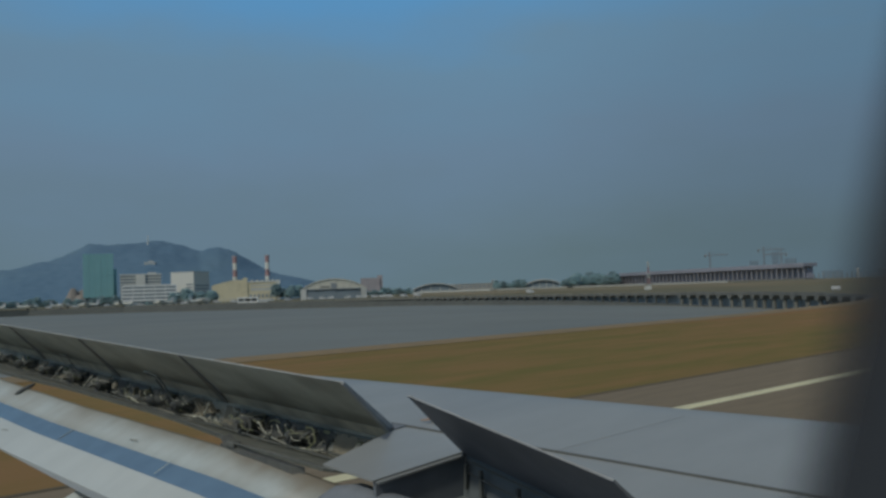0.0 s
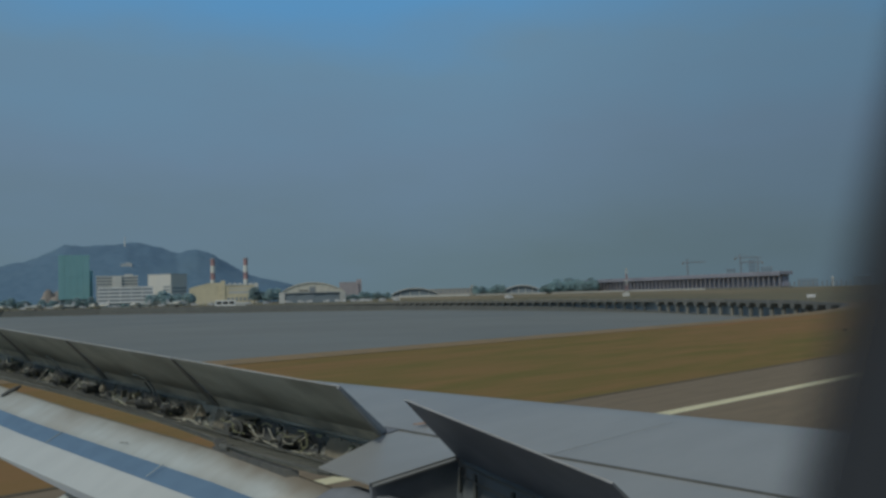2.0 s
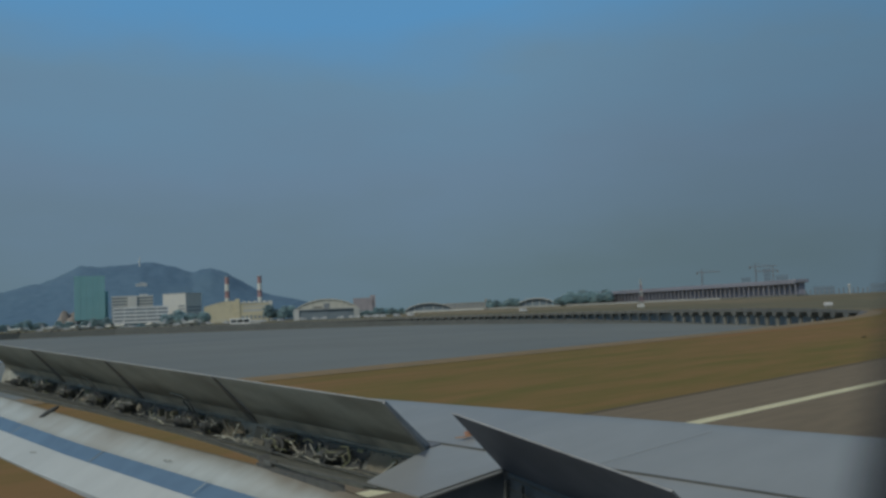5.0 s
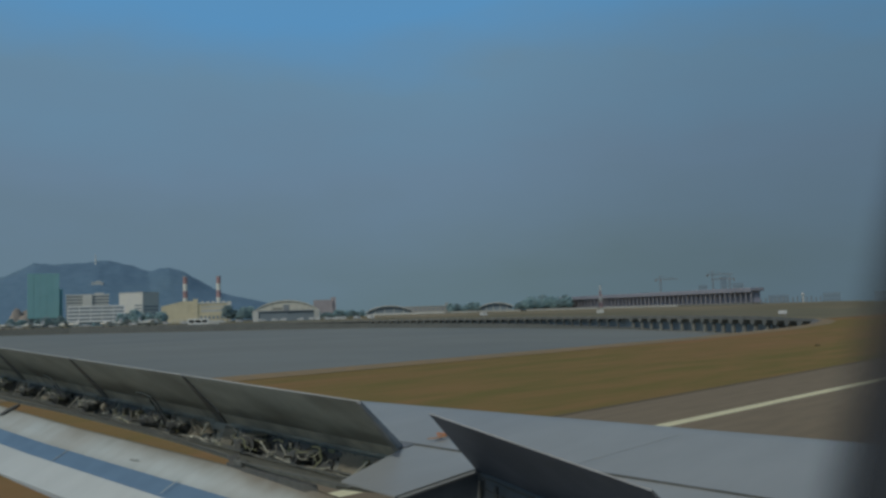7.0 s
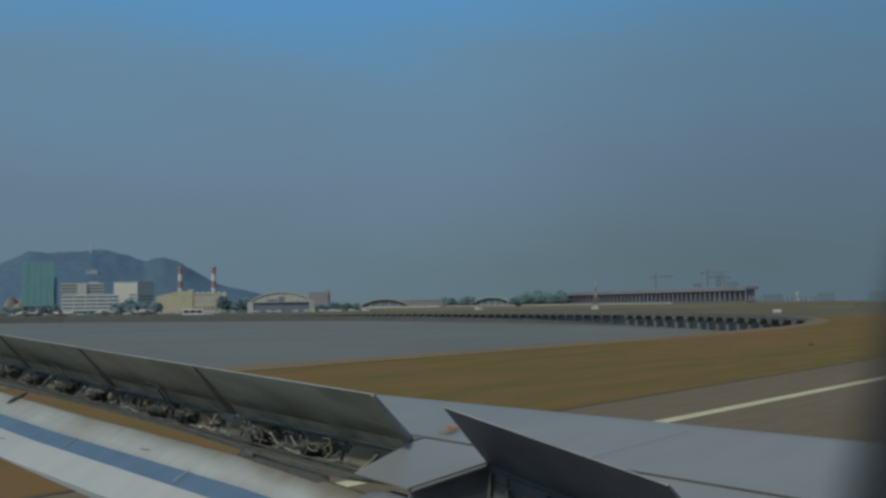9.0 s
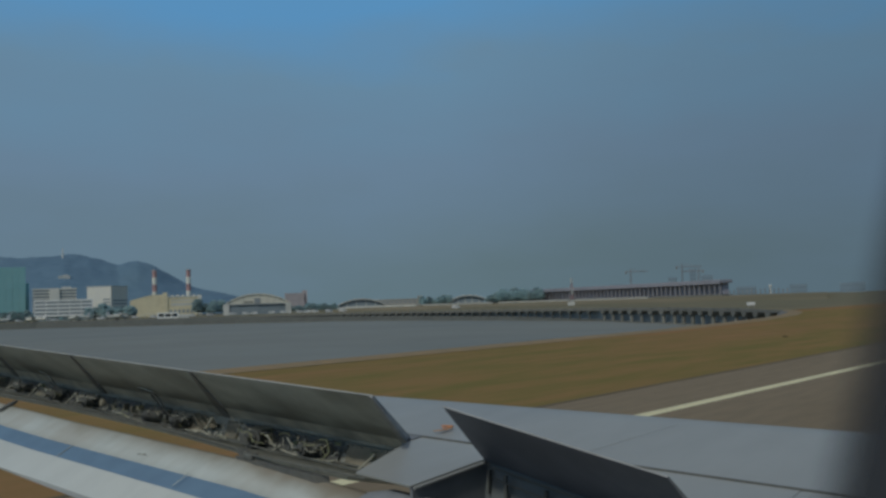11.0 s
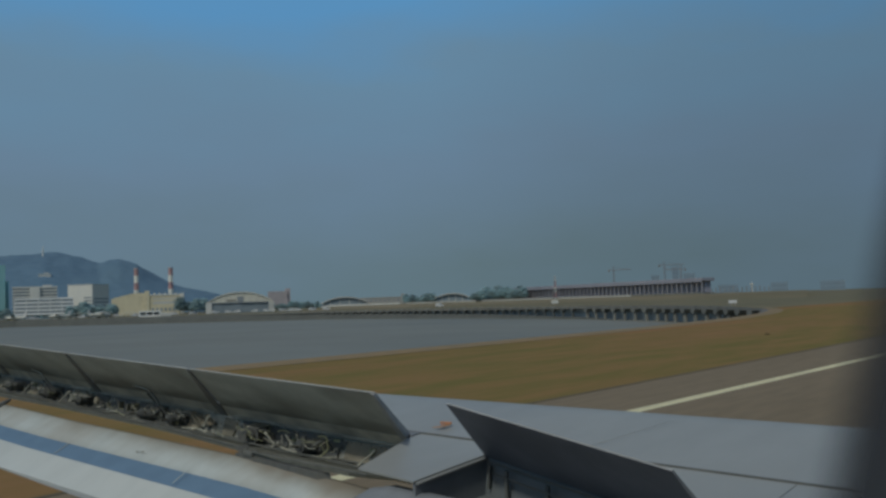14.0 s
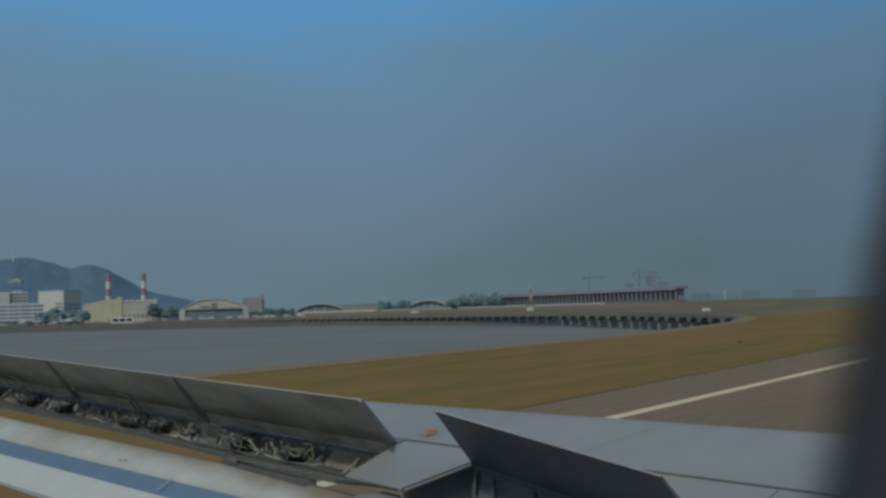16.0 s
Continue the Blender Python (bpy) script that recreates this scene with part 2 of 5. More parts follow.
# lighter grey for the spoiler sides and the first edge strip
M_EDGEPAINT = material("grey_edge_paint", (0.40, 0.41, 0.41), 0.7, other=(0.33, 0.34, 0.34), scale=7.0, spot=(0.24, 0.245, 0.24), spot_scale=2.0)
M_ORANGE = material("orange_mark", (0.52, 0.22, 0.09), 0.5, other=(0.42, 0.20, 0.10), scale=30.0)
M_FADED = material("faded_orange_mark", (0.50, 0.31, 0.19), 0.5, scale=30.0)
M_CABIN = material("cabin_trim", (0.036, 0.044, 0.056), 0.8, other=(0.030, 0.037, 0.048), scale=8.0)
for m_ in (M_UNDER, M_BAY, M_LINING, M_BLACK, M_HOSE, M_SEAL, M_ASPHALT, M_GRASS):
    m_.node_tree.nodes["Principled BSDF"].inputs["Specular IOR Level"].default_value = 0.12
M_SEA.node_tree.nodes["Principled BSDF"].inputs["Specular IOR Level"].default_value = 0.3
M_SKIN.node_tree.nodes["Principled BSDF"].inputs["Specular IOR Level"].default_value = 0.32
# transparency fade that imitates the blurred dark edge of the window
M_SOFT_EDGE = bpy.data.materials.new("soft_edge_fade")
M_SOFT_EDGE.use_nodes = True
sn, sl = M_SOFT_EDGE.node_tree.nodes, M_SOFT_EDGE.node_tree.links
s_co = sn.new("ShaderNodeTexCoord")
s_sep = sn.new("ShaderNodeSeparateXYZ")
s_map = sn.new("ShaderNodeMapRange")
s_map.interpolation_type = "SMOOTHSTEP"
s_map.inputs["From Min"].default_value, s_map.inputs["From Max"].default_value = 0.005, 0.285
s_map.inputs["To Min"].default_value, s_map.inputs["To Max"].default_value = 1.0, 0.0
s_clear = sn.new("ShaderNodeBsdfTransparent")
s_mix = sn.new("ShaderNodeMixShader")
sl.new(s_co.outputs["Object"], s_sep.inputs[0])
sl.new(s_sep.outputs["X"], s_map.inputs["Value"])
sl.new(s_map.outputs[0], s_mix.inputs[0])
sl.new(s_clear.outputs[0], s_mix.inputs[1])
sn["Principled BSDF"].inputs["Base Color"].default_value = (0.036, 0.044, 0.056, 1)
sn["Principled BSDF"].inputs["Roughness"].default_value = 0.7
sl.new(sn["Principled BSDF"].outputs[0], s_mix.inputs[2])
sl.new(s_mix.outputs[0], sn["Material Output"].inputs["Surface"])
# far buildings and plants; distance haze is mixed into many of these colours
# forest green shifted to the blue of the haze in front of it
M_HAZE_FOREST = material("forest", (0.120, 0.208, 0.288), 0.95, other=(0.098, 0.180, 0.256), scale=0.045, spot=(0.134, 0.220, 0.272), spot_scale=0.006, bump=1.5, bump_scale=0.06, world_space=True)
# leaf colour carries the pale teal of distance haze
M_HAZED_LEAF = material("leaves", (0.440, 0.585, 0.595), 0.9, other=(0.405, 0.545, 0.555), scale=0.4, spread=0.2)
leaf_nt = M_HAZED_LEAF.node_tree
leaf_thin, leaf_mix = leaf_nt.nodes.new("ShaderNodeBsdfTranslucent"), leaf_nt.nodes.new("ShaderNodeMixShader")
leaf_mix.inputs[0].default_value = 0.5
leaf_nt.links.new(leaf_nt.nodes["Principled BSDF"].inputs["Base Color"].links[0].from_socket, leaf_thin.inputs["Color"])
leaf_nt.links.new(leaf_nt.nodes["Principled BSDF"].outputs[0], leaf_mix.inputs[1])
leaf_nt.links.new(leaf_thin.outputs[0], leaf_mix.inputs[2])
leaf_nt.links.new(leaf_mix.outputs[0], leaf_nt.nodes["Material Output"].inputs["Surface"])
M_BARK = material("bark", (0.10, 0.08, 0.06), 0.95, scale=3.0)
M_NET = material("green_scaffold_net", (0.228, 0.450, 0.470), 0.85, other=(0.216, 0.432, 0.452), scale=0.15, stretch=(1, 1, 0.4), spot=(0.165, 0.360, 0.370), spot_scale=0.04)
M_CONC = material("pale_concrete", (0.56, 0.57, 0.53), 0.85, other=(0.56, 0.57, 0.54), scale=0.2, spot=(0.36, 0.37, 0.34), spot_scale=0.05)
M_OLDCONC = material("weathered_concrete", (0.225, 0.222, 0.195), 0.9, other=(0.185, 0.184, 0.165), scale=0.5, spot=(0.13, 0.13, 0.115), spot_scale=0.15, spread=0.15)
M_PIER = material("pier_concrete", (0.215, 0.215, 0.190), 0.9, other=(0.180, 0.180, 0.160), scale=0.6, spot=(0.15, 0.15, 0.135), spot_scale=0.2, spread=0.15)
M_WHITEWALL = material("white_wall", (0.68, 0.68, 0.61), 0.8, other=(0.64, 0.64, 0.58), scale=0.2, spot=(0.62, 0.63, 0.60), spot_scale=0.05)
M_CARPARK = material("car_park_white", (0.86, 0.87, 0.83), 0.8, other=(0.80, 0.81, 0.78), scale=0.2, spot=(0.66, 0.67, 0.64), spot_scale=0.05)
M_YELLOW = material("yellow_wall", (0.70, 0.635, 0.44), 0.85, other=(0.65, 0.59, 0.41), scale=0.15, spot=(0.36, 0.32, 0.21), spot_scale=0.04)
# dark glass lifted in colour by the amount haze would add
M_DARKGLASS = material("hazed_glazing", (0.215, 0.262, 0.288), 0.6, other=(0.195, 0.240, 0.265), scale=0.3)
# stands in for the shade of openings and bases, paled by haze
M_SHADE = material("hazed_shade_fill", (0.310, 0.360, 0.390), 0.9, scale=0.3)
M_RED = material("red_band", (0.40, 0.245, 0.240), 0.8, other=(0.38, 0.235, 0.23), scale=0.2)
M_ROOF = material("hangar_roof", (0.61, 0.60, 0.51), 0.7, other=(0.56, 0.55, 0.47), scale=0.2, stretch=(3, 0.3, 1), spot=(0.33, 0.33, 0.30), spot_scale=0.06)
# steel lightened towards purple-grey haze
M_STEEL = material("hazed_steel", (0.350, 0.348, 0.398), 0.9, other=(0.330, 0.326, 0.374), scale=0.2)
# wall colours faded towards the haze instead of their own paint
M_BRICK = material("hazed_reddish_wall", (0.415, 0.380, 0.388), 0.9, scale=0.1, spot=(0.29, 0.27, 0.28))
M_BUFF = material("hazed_buff_wall", (0.345, 0.345, 0.318), 0.9, other=(0.325, 0.326, 0.302), scale=0.1, spot=(0.29, 0.30, 0.29), spot_scale=0.03)
M_HAZED = material("hazed_plaster", (0.270, 0.305, 0.325), 0.9, scale=0.05)
# skyline colours brought close to the sky to paint in the haze
M_FAINT2 = material("hazed_tower_glazing", (0.196, 0.266, 0.320), 0.95, scale=0.03)
M_FAINT = material("hazed_tower_wall", (0.210, 0.284, 0.342), 0.95, other=(0.202, 0.274, 0.330), scale=0.03)
# roof deck lightened to the tone haze gives it
M_DARKROOF = material("hazed_roof_deck", (0.305, 0.310, 0.352), 0.9, other=(0.290, 0.295, 0.335), scale=0.2)
# columns lowered in contrast for haze
M_COLUMN = material("hazed_column", (0.375, 0.365, 0.385), 0.9, scale=0.2)
M_CRANE = material("crane_paint", (0.27, 0.27, 0.28), 0.8, scale=0.5)
M_PLASTIC = material("white_vehicle_paint", (0.66, 0.67, 0.66), 0.4, scale=1.0)
M_TYRE = material("tyre_rubber", (0.03, 0.03, 0.03), 0.9, scale=5.0)


# ---------------------------------------------------------------- building helpers
def part(name, bm, mat, parent=None, label="", smooth=False):
    me = bpy.data.meshes.new(name)
    bm.normal_update()
    bm.to_mesh(me)
    bm.free()
    for m in (mat if isinstance(mat, (list, tuple)) else [mat]):
        me.materials.append(m)
    if smooth:
        me.polygons.foreach_set("use_smooth", [True] * len(me.polygons))
    ob = new(name, me)
    ob.parent = parent
    if label:
        ob["label"] = label
    return ob


def thing(name, m, label, category, group="", kind=""):
    ob = new(name)
    ob.matrix_world = m
    return tagged(ob, label, category, group, kind)


def box(bm, x0, x1, y0, y1, z0, z1, mat=0):
    v = [bm.verts.new(p) for p in ((x0, y0, z0), (x1, y0, z0), (x1, y1, z0), (x0, y1, z0), (x0, y0, z1), (x1, y0, z1), (x1, y1, z1), (x0, y1, z1))]
    for f in ((3, 2, 1, 0), (4, 5, 6, 7), (0, 1, 5, 4), (1, 2, 6, 5), (2, 3, 7, 6), (3, 0, 4, 7)):
        bm.faces.new([v[i] for i in f]).material_index = mat
    return v


def boxed(*dims):
    bm = bmesh.new()
    box(bm, *dims)
    return bm


def bevelled(x0, x1, y0, y1, z0, z1, r):
    bm = boxed(x0, x1, y0, y1, z0, z1)
    bmesh.ops.bevel(bm, geom=bm.edges[:], offset=r, segments=2, affect="EDGES", profile=0.5)
    return bm


def prism(bm, outline, y0, y1, mat=0):
    """A solid from an outline of (x, z) points, from y0 to y1."""
    a = [bm.verts.new((x, y0, z)) for x, z in outline]
    b = [bm.verts.new((x, y1, z)) for x, z in outline]
    k = len(a)
    bm.faces.new(a).material_index = mat
    bm.faces.new(b[::-1]).material_index = mat
    for i in range(k):
        bm.faces.new((a[i], b[i], b[(i + 1) % k], a[(i + 1) % k])).material_index = mat
    bmesh.ops.recalc_face_normals(bm, faces=bm.faces[:])


def slab(bm, outline, top, thick, mat=0):
    """A plate from an outline of (x, y) points; top is a height or a function of x and y."""
    h = top if callable(top) else (lambda x, y: top)
    a = [bm.verts.new((x, y, h(x, y))) for x, y in outline]
    b = [bm.verts.new((x, y, h(x, y) - thick)) for x, y in outline]
    k = len(a)
    bm.faces.new(a).material_index = mat
    bm.faces.new(b[::-1]).material_index = mat
    for i in range(k):
        bm.faces.new((a[i], b[i], b[(i + 1) % k], a[(i + 1) % k])).material_index = mat
    bmesh.ops.recalc_face_normals(bm, faces=bm.faces[:])


def rod(bm, p, q, r0, r1=None, sides=8, mat=0):
    r1 = r0 if r1 is None else r1
    p, q = Vector(p), Vector(q)
    m = Matrix.Translation((p + q) / 2) @ (q - p).to_track_quat("Z", "Y").to_matrix().to_4x4()
    got = bmesh.ops.create_cone(bm, cap_ends=True, segments=sides, radius1=r0, radius2=r1, depth=(q - p).length, matrix=m)
    for f in {f for v in got["verts"] for f in v.link_faces}:
        f.material_index = mat


def tube(bm, pts, r, sides=6, mat=0):
    """A bent pipe through pts, smoothed."""
    pts = [Vector(p) for p in pts]
    fine = []
    for i in range(len(pts) - 1):
        p0, p1, p2, p3 = pts[max(i - 1, 0)], pts[i], pts[i + 1], pts[min(i + 2, len(pts) - 1)]
        for k in range(4):
            t = k / 4
            fine.append(0.5 * (2 * p1 + (p2 - p0) * t + (2 * p0 - 5 * p1 + 4 * p2 - p3) * t * t + (3 * p1 - p0 - 3 * p2 + p3) * t ** 3))
    fine.append(pts[-1])
    rings = []
    for i, p in enumerate(fine):
        d = (fine[min(i + 1, len(fine) - 1)] - fine[max(i - 1, 0)]).normalized()
        s = d.cross(Vector((0.13, 0.2, 1))).normalized()
        w = d.cross(s)
        rings.append([bm.verts.new(p + r * (math.cos(a) * s + math.sin(a) * w)) for a in (2 * math.pi * j / sides for j in range(sides))])
    for a, b in zip(rings, rings[1:]):
        for j in range(sides):
            f = bm.faces.new((a[j], a[(j + 1) % sides], b[(j + 1) % sides], b[j]))
            f.material_index, f.smooth = mat, True
    bm.faces.new(rings[0][::-1]).material_index = mat
    bm.faces.new(rings[-1]).material_index = mat


def site(bearing, dist, z=0.0, twist=0.0):
    """A place out there by compass angle from the runway's way; local x runs along the front, y away from it."""
    b = radians(bearing)
    return pose(dist * math.cos(b), dist * math.sin(b), z, 0, 0, bearing - 90 + twist)


# ---------------------------------------------------------------- the setting
# front edge of the taxiway bridge and of the far shore, from the abutment round to the bay's far side
FAR_EDGE = [(218, 82), (246, 107), (284, 146), (322, 199), (360, 280), (392, 378), (406, 460), (392, 535), (370, 607), (348, 685), (326, 762), (268, 830), (-300, 980), (-2500, 1300)]
SHORE = [(-4400, 56), (60, 56), (105, 56), (140, 59), (172, 65), (198, 73), (218, 82)]
BRIDGE_ENDS = 6


def back_edge():
    """The same edge moved inland."""
    out = []
    for i, (x, y) in enumerate(FAR_EDGE):
        x0, y0 = FAR_EDGE[max(i - 1, 0)]
        x1, y1 = FAR_EDGE[min(i + 1, len(FAR_EDGE) - 1)]
        d = Vector((x1 - x0, y1 - y0)).normalized()
        w = 2.6 if i <= BRIDGE_ENDS else 2.0
        out.append((x + d.y * w, y - d.x * w))
    return out


INLAND = back_edge()

INLAND[0] = (252, 82)
OUTER = [(4400, 82), (4400, 800), (4400, 1600), (4400, 2400), (4400, 3200), (4400, 4400), (3600, 4400), (2800, 4400), (2000, 4400), (1400, 4400), (900, 4400), (400, 4400), (-300, 4400), (-2500, 4400)]


def strip(near, far, drop):
    """Level ground between two lines of points, with a wall down to the sea bed along the near one."""
    bm = bmesh.new()
    rows = [[bm.verts.new(p) for p in ((*a, drop), (*a, 0.0), (*b, 0.0))] for a, b in zip(near, far)]
    for a, b in zip(rows, rows[1:]):
        for j in range(2):
            bm.faces.new((a[j], a[j + 1], b[j + 1], b[j])).material_index = 1 - j
    bmesh.ops.recalc_face_normals(bm, faces=bm.faces[:])
    if sum(f.normal.z for f in bm.faces) < 0:
        bmesh.ops.reverse_faces(bm, faces=bm.faces[:])
    return bm


island = [*SHORE, (252, 82), (4400, 82)]
tagged(part("ground", strip(island, [(x, -4000) for x, y in island], -1.0), [M_GRASS, M_ROCK]), "dry brown and olive grass strip beside the runway", "ground", kind="structure")
tagged(part("ground_apron", strip(INLAND, OUTER, -6.0), [M_FARLAND, M_ABUT]), "bare brown and grey reclaimed land of the airport apron", "ground", kind="structure")

bm = bmesh.new()
bmesh.ops.create_grid(bm, x_segments=40, y_segments=40, size=4400)
for v in bm.verts:
    v.co.z = -5.0
tagged(part("water", bm, M_SEA), "flat murky grey-brown sea water of the bay", "water", kind="structure")

# shore: pale kerb strip and stone bank
bm = bmesh.new()
rows_ = []
for i, (x, y) in enumerate(SHORE):
    rows_.append([bm.verts.new(p) for p in ((x, y - 3.2, 0.03), (x, y - 1.0, 0.22), (x, y, 0.10), (x - 1, y + 6.5, -5.6))])
for a, b in zip(rows_, rows_[1:]):
    for j in range(3):
        f = bm.faces.new((a[j], a[j + 1], b[j + 1], b[j]))
        f.material_index = 1 if j == 2 else 0
bmesh.ops.recalc_face_normals(bm, faces=bm.faces[:])
tagged(part("shore_bank", bm, [M_BANK, M_ROCK]), "sandy kerb and stone bank where grass meets the sea", "bank", kind="structure")

tagged(part("runway", boxed(-3200, 3200, -34, 21.5, -0.3, 0.012), M_ASPHALT), "worn brownish grey asphalt runway with rubber-dark patches", "runway", kind="structure")
line_ = part("runway_line", boxed(-160, 160, -0.31, 0.31, 0.0, 0.020), M_LINE)
line_.matrix_world = pose(38, 16.28, 0, 0, 0, -1.6)
tagged(line_, "solid cream-white painted runway edge line, slightly worn", "road marking", kind="structure")
tagged(part("drain_edge", boxed(-3200, 3200, 21.45, 21.68, -0.2, 0.030), M_EDGE), "thin dark drain edge between asphalt and grass", "drain", kind="structure")

# raised ground behind the far shore
bm = bmesh.new()
crest = []
for k in range(26):
    b = 18 + k * 1.25
    d = 1150 - (48 - b) * 13
    p0, p1, p2 = site(b, d * 0.74).translation, site(b, d * 0.93).translation, site(b, d * 1.6).translation
    top = 3.3 if k < 25 else 0.1
    crest.append([bm.verts.new((p0.x, p0.y, 0.05)), bm.verts.new((p1.x, p1.y, top)), bm.verts.new((p2.x, p2.y, top + 0.5))])
for a, b in zip(crest, crest[1:]):
    for j in range(2):
        bm.faces.new((a[j], a[j + 1], b[j + 1], b[j]))
bmesh.ops.recalc_face_normals(bm, faces=bm.faces[:])
tagged(part("embankment", bm, M_EMBANK), "low brown earth embankment behind the shore", "embankment", kind="structure")

# forested hill
bm = bmesh.new()
HILL = [(76, 55), (73.5, 95), (70.67, 121), (68.86, 150), (67.6, 149), (66.4, 156), (65.25, 160), (63.95, 150), (62.3, 134), (61.12, 140), (60.1, 130), (59.07, 101), (57.7, 73), (56.3, 60), (55.05, 45), (53.6, 24), (52.0, 8), (50.5, 0)]
NB, NR = 190, 46
grid = []
for i in range(NB):
    b = 50.5 + (76 - 50.5) * i / (NB - 1)
    for (b1, h1), (b0, h0) in zip(HILL, HILL[1:]):
        if b0 <= b <= b1:
            top = h0 + (h1 - h0) * (b - b0) / (b1 - b0)
            break
    line = []
    for j in range(NR):
        t = j / (NR - 1)
        d = 1950 + 900 * t
        rise = math.sin(min(t / 0.5, 1) * math.pi / 2) if t < 0.5 else math.cos((t - 0.5) * math.pi)
        p = site(b, d).translation
        n1 = noise.fractal(Vector((p.x / 170, p.y / 170, 0.3)), 1.0, 2.0, 3)
        n2 = noise.noise(Vector((p.x / 23, p.y / 23, 5.1)))
        z = top * d / 2400 * rise * (1 + 0.10 * n1 * (1 - abs(2 * t - 1) * 0.5)) + 4.0 * n2 * rise
        line.append(bm.verts.new((p.x, p.y, z - 2 if 0 < j < NR - 1 else -3)))
    grid.append(line)
for a, b in zip(grid, grid[1:]):
    for j in range(NR - 1):
        bm.faces.new((a[j], a[j + 1], b[j + 1], b[j]))
bmesh.ops.recalc_face_normals(bm, faces=bm.faces[:])
tagged(part("hill", bm, M_HAZE_FOREST, smooth=True), "long low forested hill in haze-blue tones", "hill", kind="structure")


# ---------------------------------------------------------------- taxiway bridge
def along(points, step):
    """Evenly spaced places on a line of points, with the heading there."""
    got, left = [], 0.0
    for (x0, y0), (x1, y1) in zip(points, points[1:]):
        length = math.hypot(x1 - x0, y1 - y0)
        s = left
        while s < length:
            t = s / length
            got.append((x0 + (x1 - x0) * t, y0 + (y1 - y0) * t, math.degrees(math.atan2(y1 - y0, x1 - x0))))
            s += step
        left = s - length
    return got


bridge = thing("taxiway_bridge", pose(*FAR_EDGE[0], 0), "weathered concrete taxiway bridge on rows of short piers over water", "bridge", kind="structure")
origin = bridge.matrix_world.inverted()
span, span_back = FAR_EDGE[:BRIDGE_ENDS + 2], INLAND[:BRIDGE_ENDS + 2]


def ribbon(rows):
    """A closed strip along the bridge; each row holds the four corners of its cross-section."""
    bm = bmesh.new()
    vs = [[bm.verts.new(origin @ Vector(p)) for p in r] for r in rows]
    for a, b in zip(vs, vs[1:]):
        for j in range(4):
            bm.faces.new((a[j], a[(j + 1) % 4], b[(j + 1) % 4], b[j]))
    bm.faces.new(vs[0])
    bm.faces.new(vs[-1][::-1])
    bmesh.ops.recalc_face_normals(bm, faces=bm.faces[:])
    return bm


part("deck", ribbon([((x, y, h), (x2, y2, h), (x2, y2, -0.55), (x, y, -0.55)) for (x, y), (x2, y2), h in zip(span, span_back, (0.05, 0.3, 0.45, 0.45, 0.45, 0.45, 0.45, 0.45))]), M_FARLAND, bridge)
edge_rows = []
for i, (x, y) in enumerate(span):
    bx, by = span_back[i]
    d = Vector((x - bx, y - by)).normalized()
    top_ = (0.1, 0.5, 0.6)[i] if i < 3 else 0.6
    edge_rows.append(((x, y, top_), (x + d.x * 0.5, y + d.y * 0.5, top_), (x + d.x * 0.5, y + d.y * 0.5, -0.55), (x, y, -0.55)))
part("edge_beam", ribbon(edge_rows), M_OLDCONC, bridge)
for places, w_, deep, mat_ in ((along(span[:4], 9.0)[1:], 1.7, 1.8, M_PIER), (along(span[3:7], 8.0)[1:], 1.2, 0.9, M_SEAWALL)):
    bm = bmesh.new()
    prism(bm, [(-w_, -0.55), (-w_, -1.15), (-w_ * 0.5, -1.9), (w_ * 0.5, -1.9), (w_, -1.15), (w_, -0.55)], -0.5, deep)
    rod(bm, (0, deep * 0.3, -6.2), (0, deep * 0.3, -1.9), w_ * 0.42, sides=10)
    pier_mesh = None
    for x, y, a in places:
        if pier_mesh is None:
            ob = part("pier", bm, mat_, bridge)
            pier_mesh = ob.data
        else:
            ob = new("pier", pier_mesh)
            ob.parent = bridge
        ob.matrix_local = origin @ pose(x, y, 0, 0, 0, a - 180)

# stone wall along the rest of the far shore, rising under the far end of the bridge
bm = bmesh.new()
wall_rows = []
for i, (x, y) in enumerate(FAR_EDGE[2:]):
    top_ = (-5.3, -4.4, -2.9, -2.0, -1.3)[i] if i < 5 else 0.5
    wall_rows.append([bm.verts.new(p) for p in ((x + 3, y - 1, top_), (x + 0.4, y - 0.1, top_), (x - 2.5, y + 0.5, -5.8))])
for a, b in zip(wall_rows, wall_rows[1:]):
    for j in range(2):
        bm.faces.new((a[j], a[j + 1], b[j + 1], b[j]))
bmesh.ops.recalc_face_normals(bm, faces=bm.faces[:])
tagged(part("sea_wall", bm, M_SEAWALL), "dark sloping stone sea wall of the far shore", "sea wall", kind="structure")


# ---------------------------------------------------------------- far buildings
def width(d, b0, b1):
    return d * radians(abs(b1 - b0))


def banded(parent, x0, x1, y0, y1, z0, storeys, storey, band, wall, gap, cols=0):
    """Floors of a block: a recessed solid core in the gap tone, a parapet band each storey and posts between."""
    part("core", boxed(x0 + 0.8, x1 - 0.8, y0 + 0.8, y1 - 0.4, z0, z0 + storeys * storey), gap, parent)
    for k in range(storeys + 1):
        part("parapet", boxed(x0, x1, y0, y1, z0 + k * storey - band / 2, z0 + k * storey + band / 2), wall, parent)
    for k in range(cols):
        x = x0 + (x1 - x0) * k / max(cols - 1, 1)
        part("post", boxed(x - 0.35, x + 0.35, y0 - 0.05, y0 + 0.6, z0, z0 + storeys * storey), wall, parent)


# tower block wrapped in green scaffold netting
t_ = thing("netted_tower", site(68.3, 1150), "unfinished tower block wrapped in green scaffold netting", "tower block")
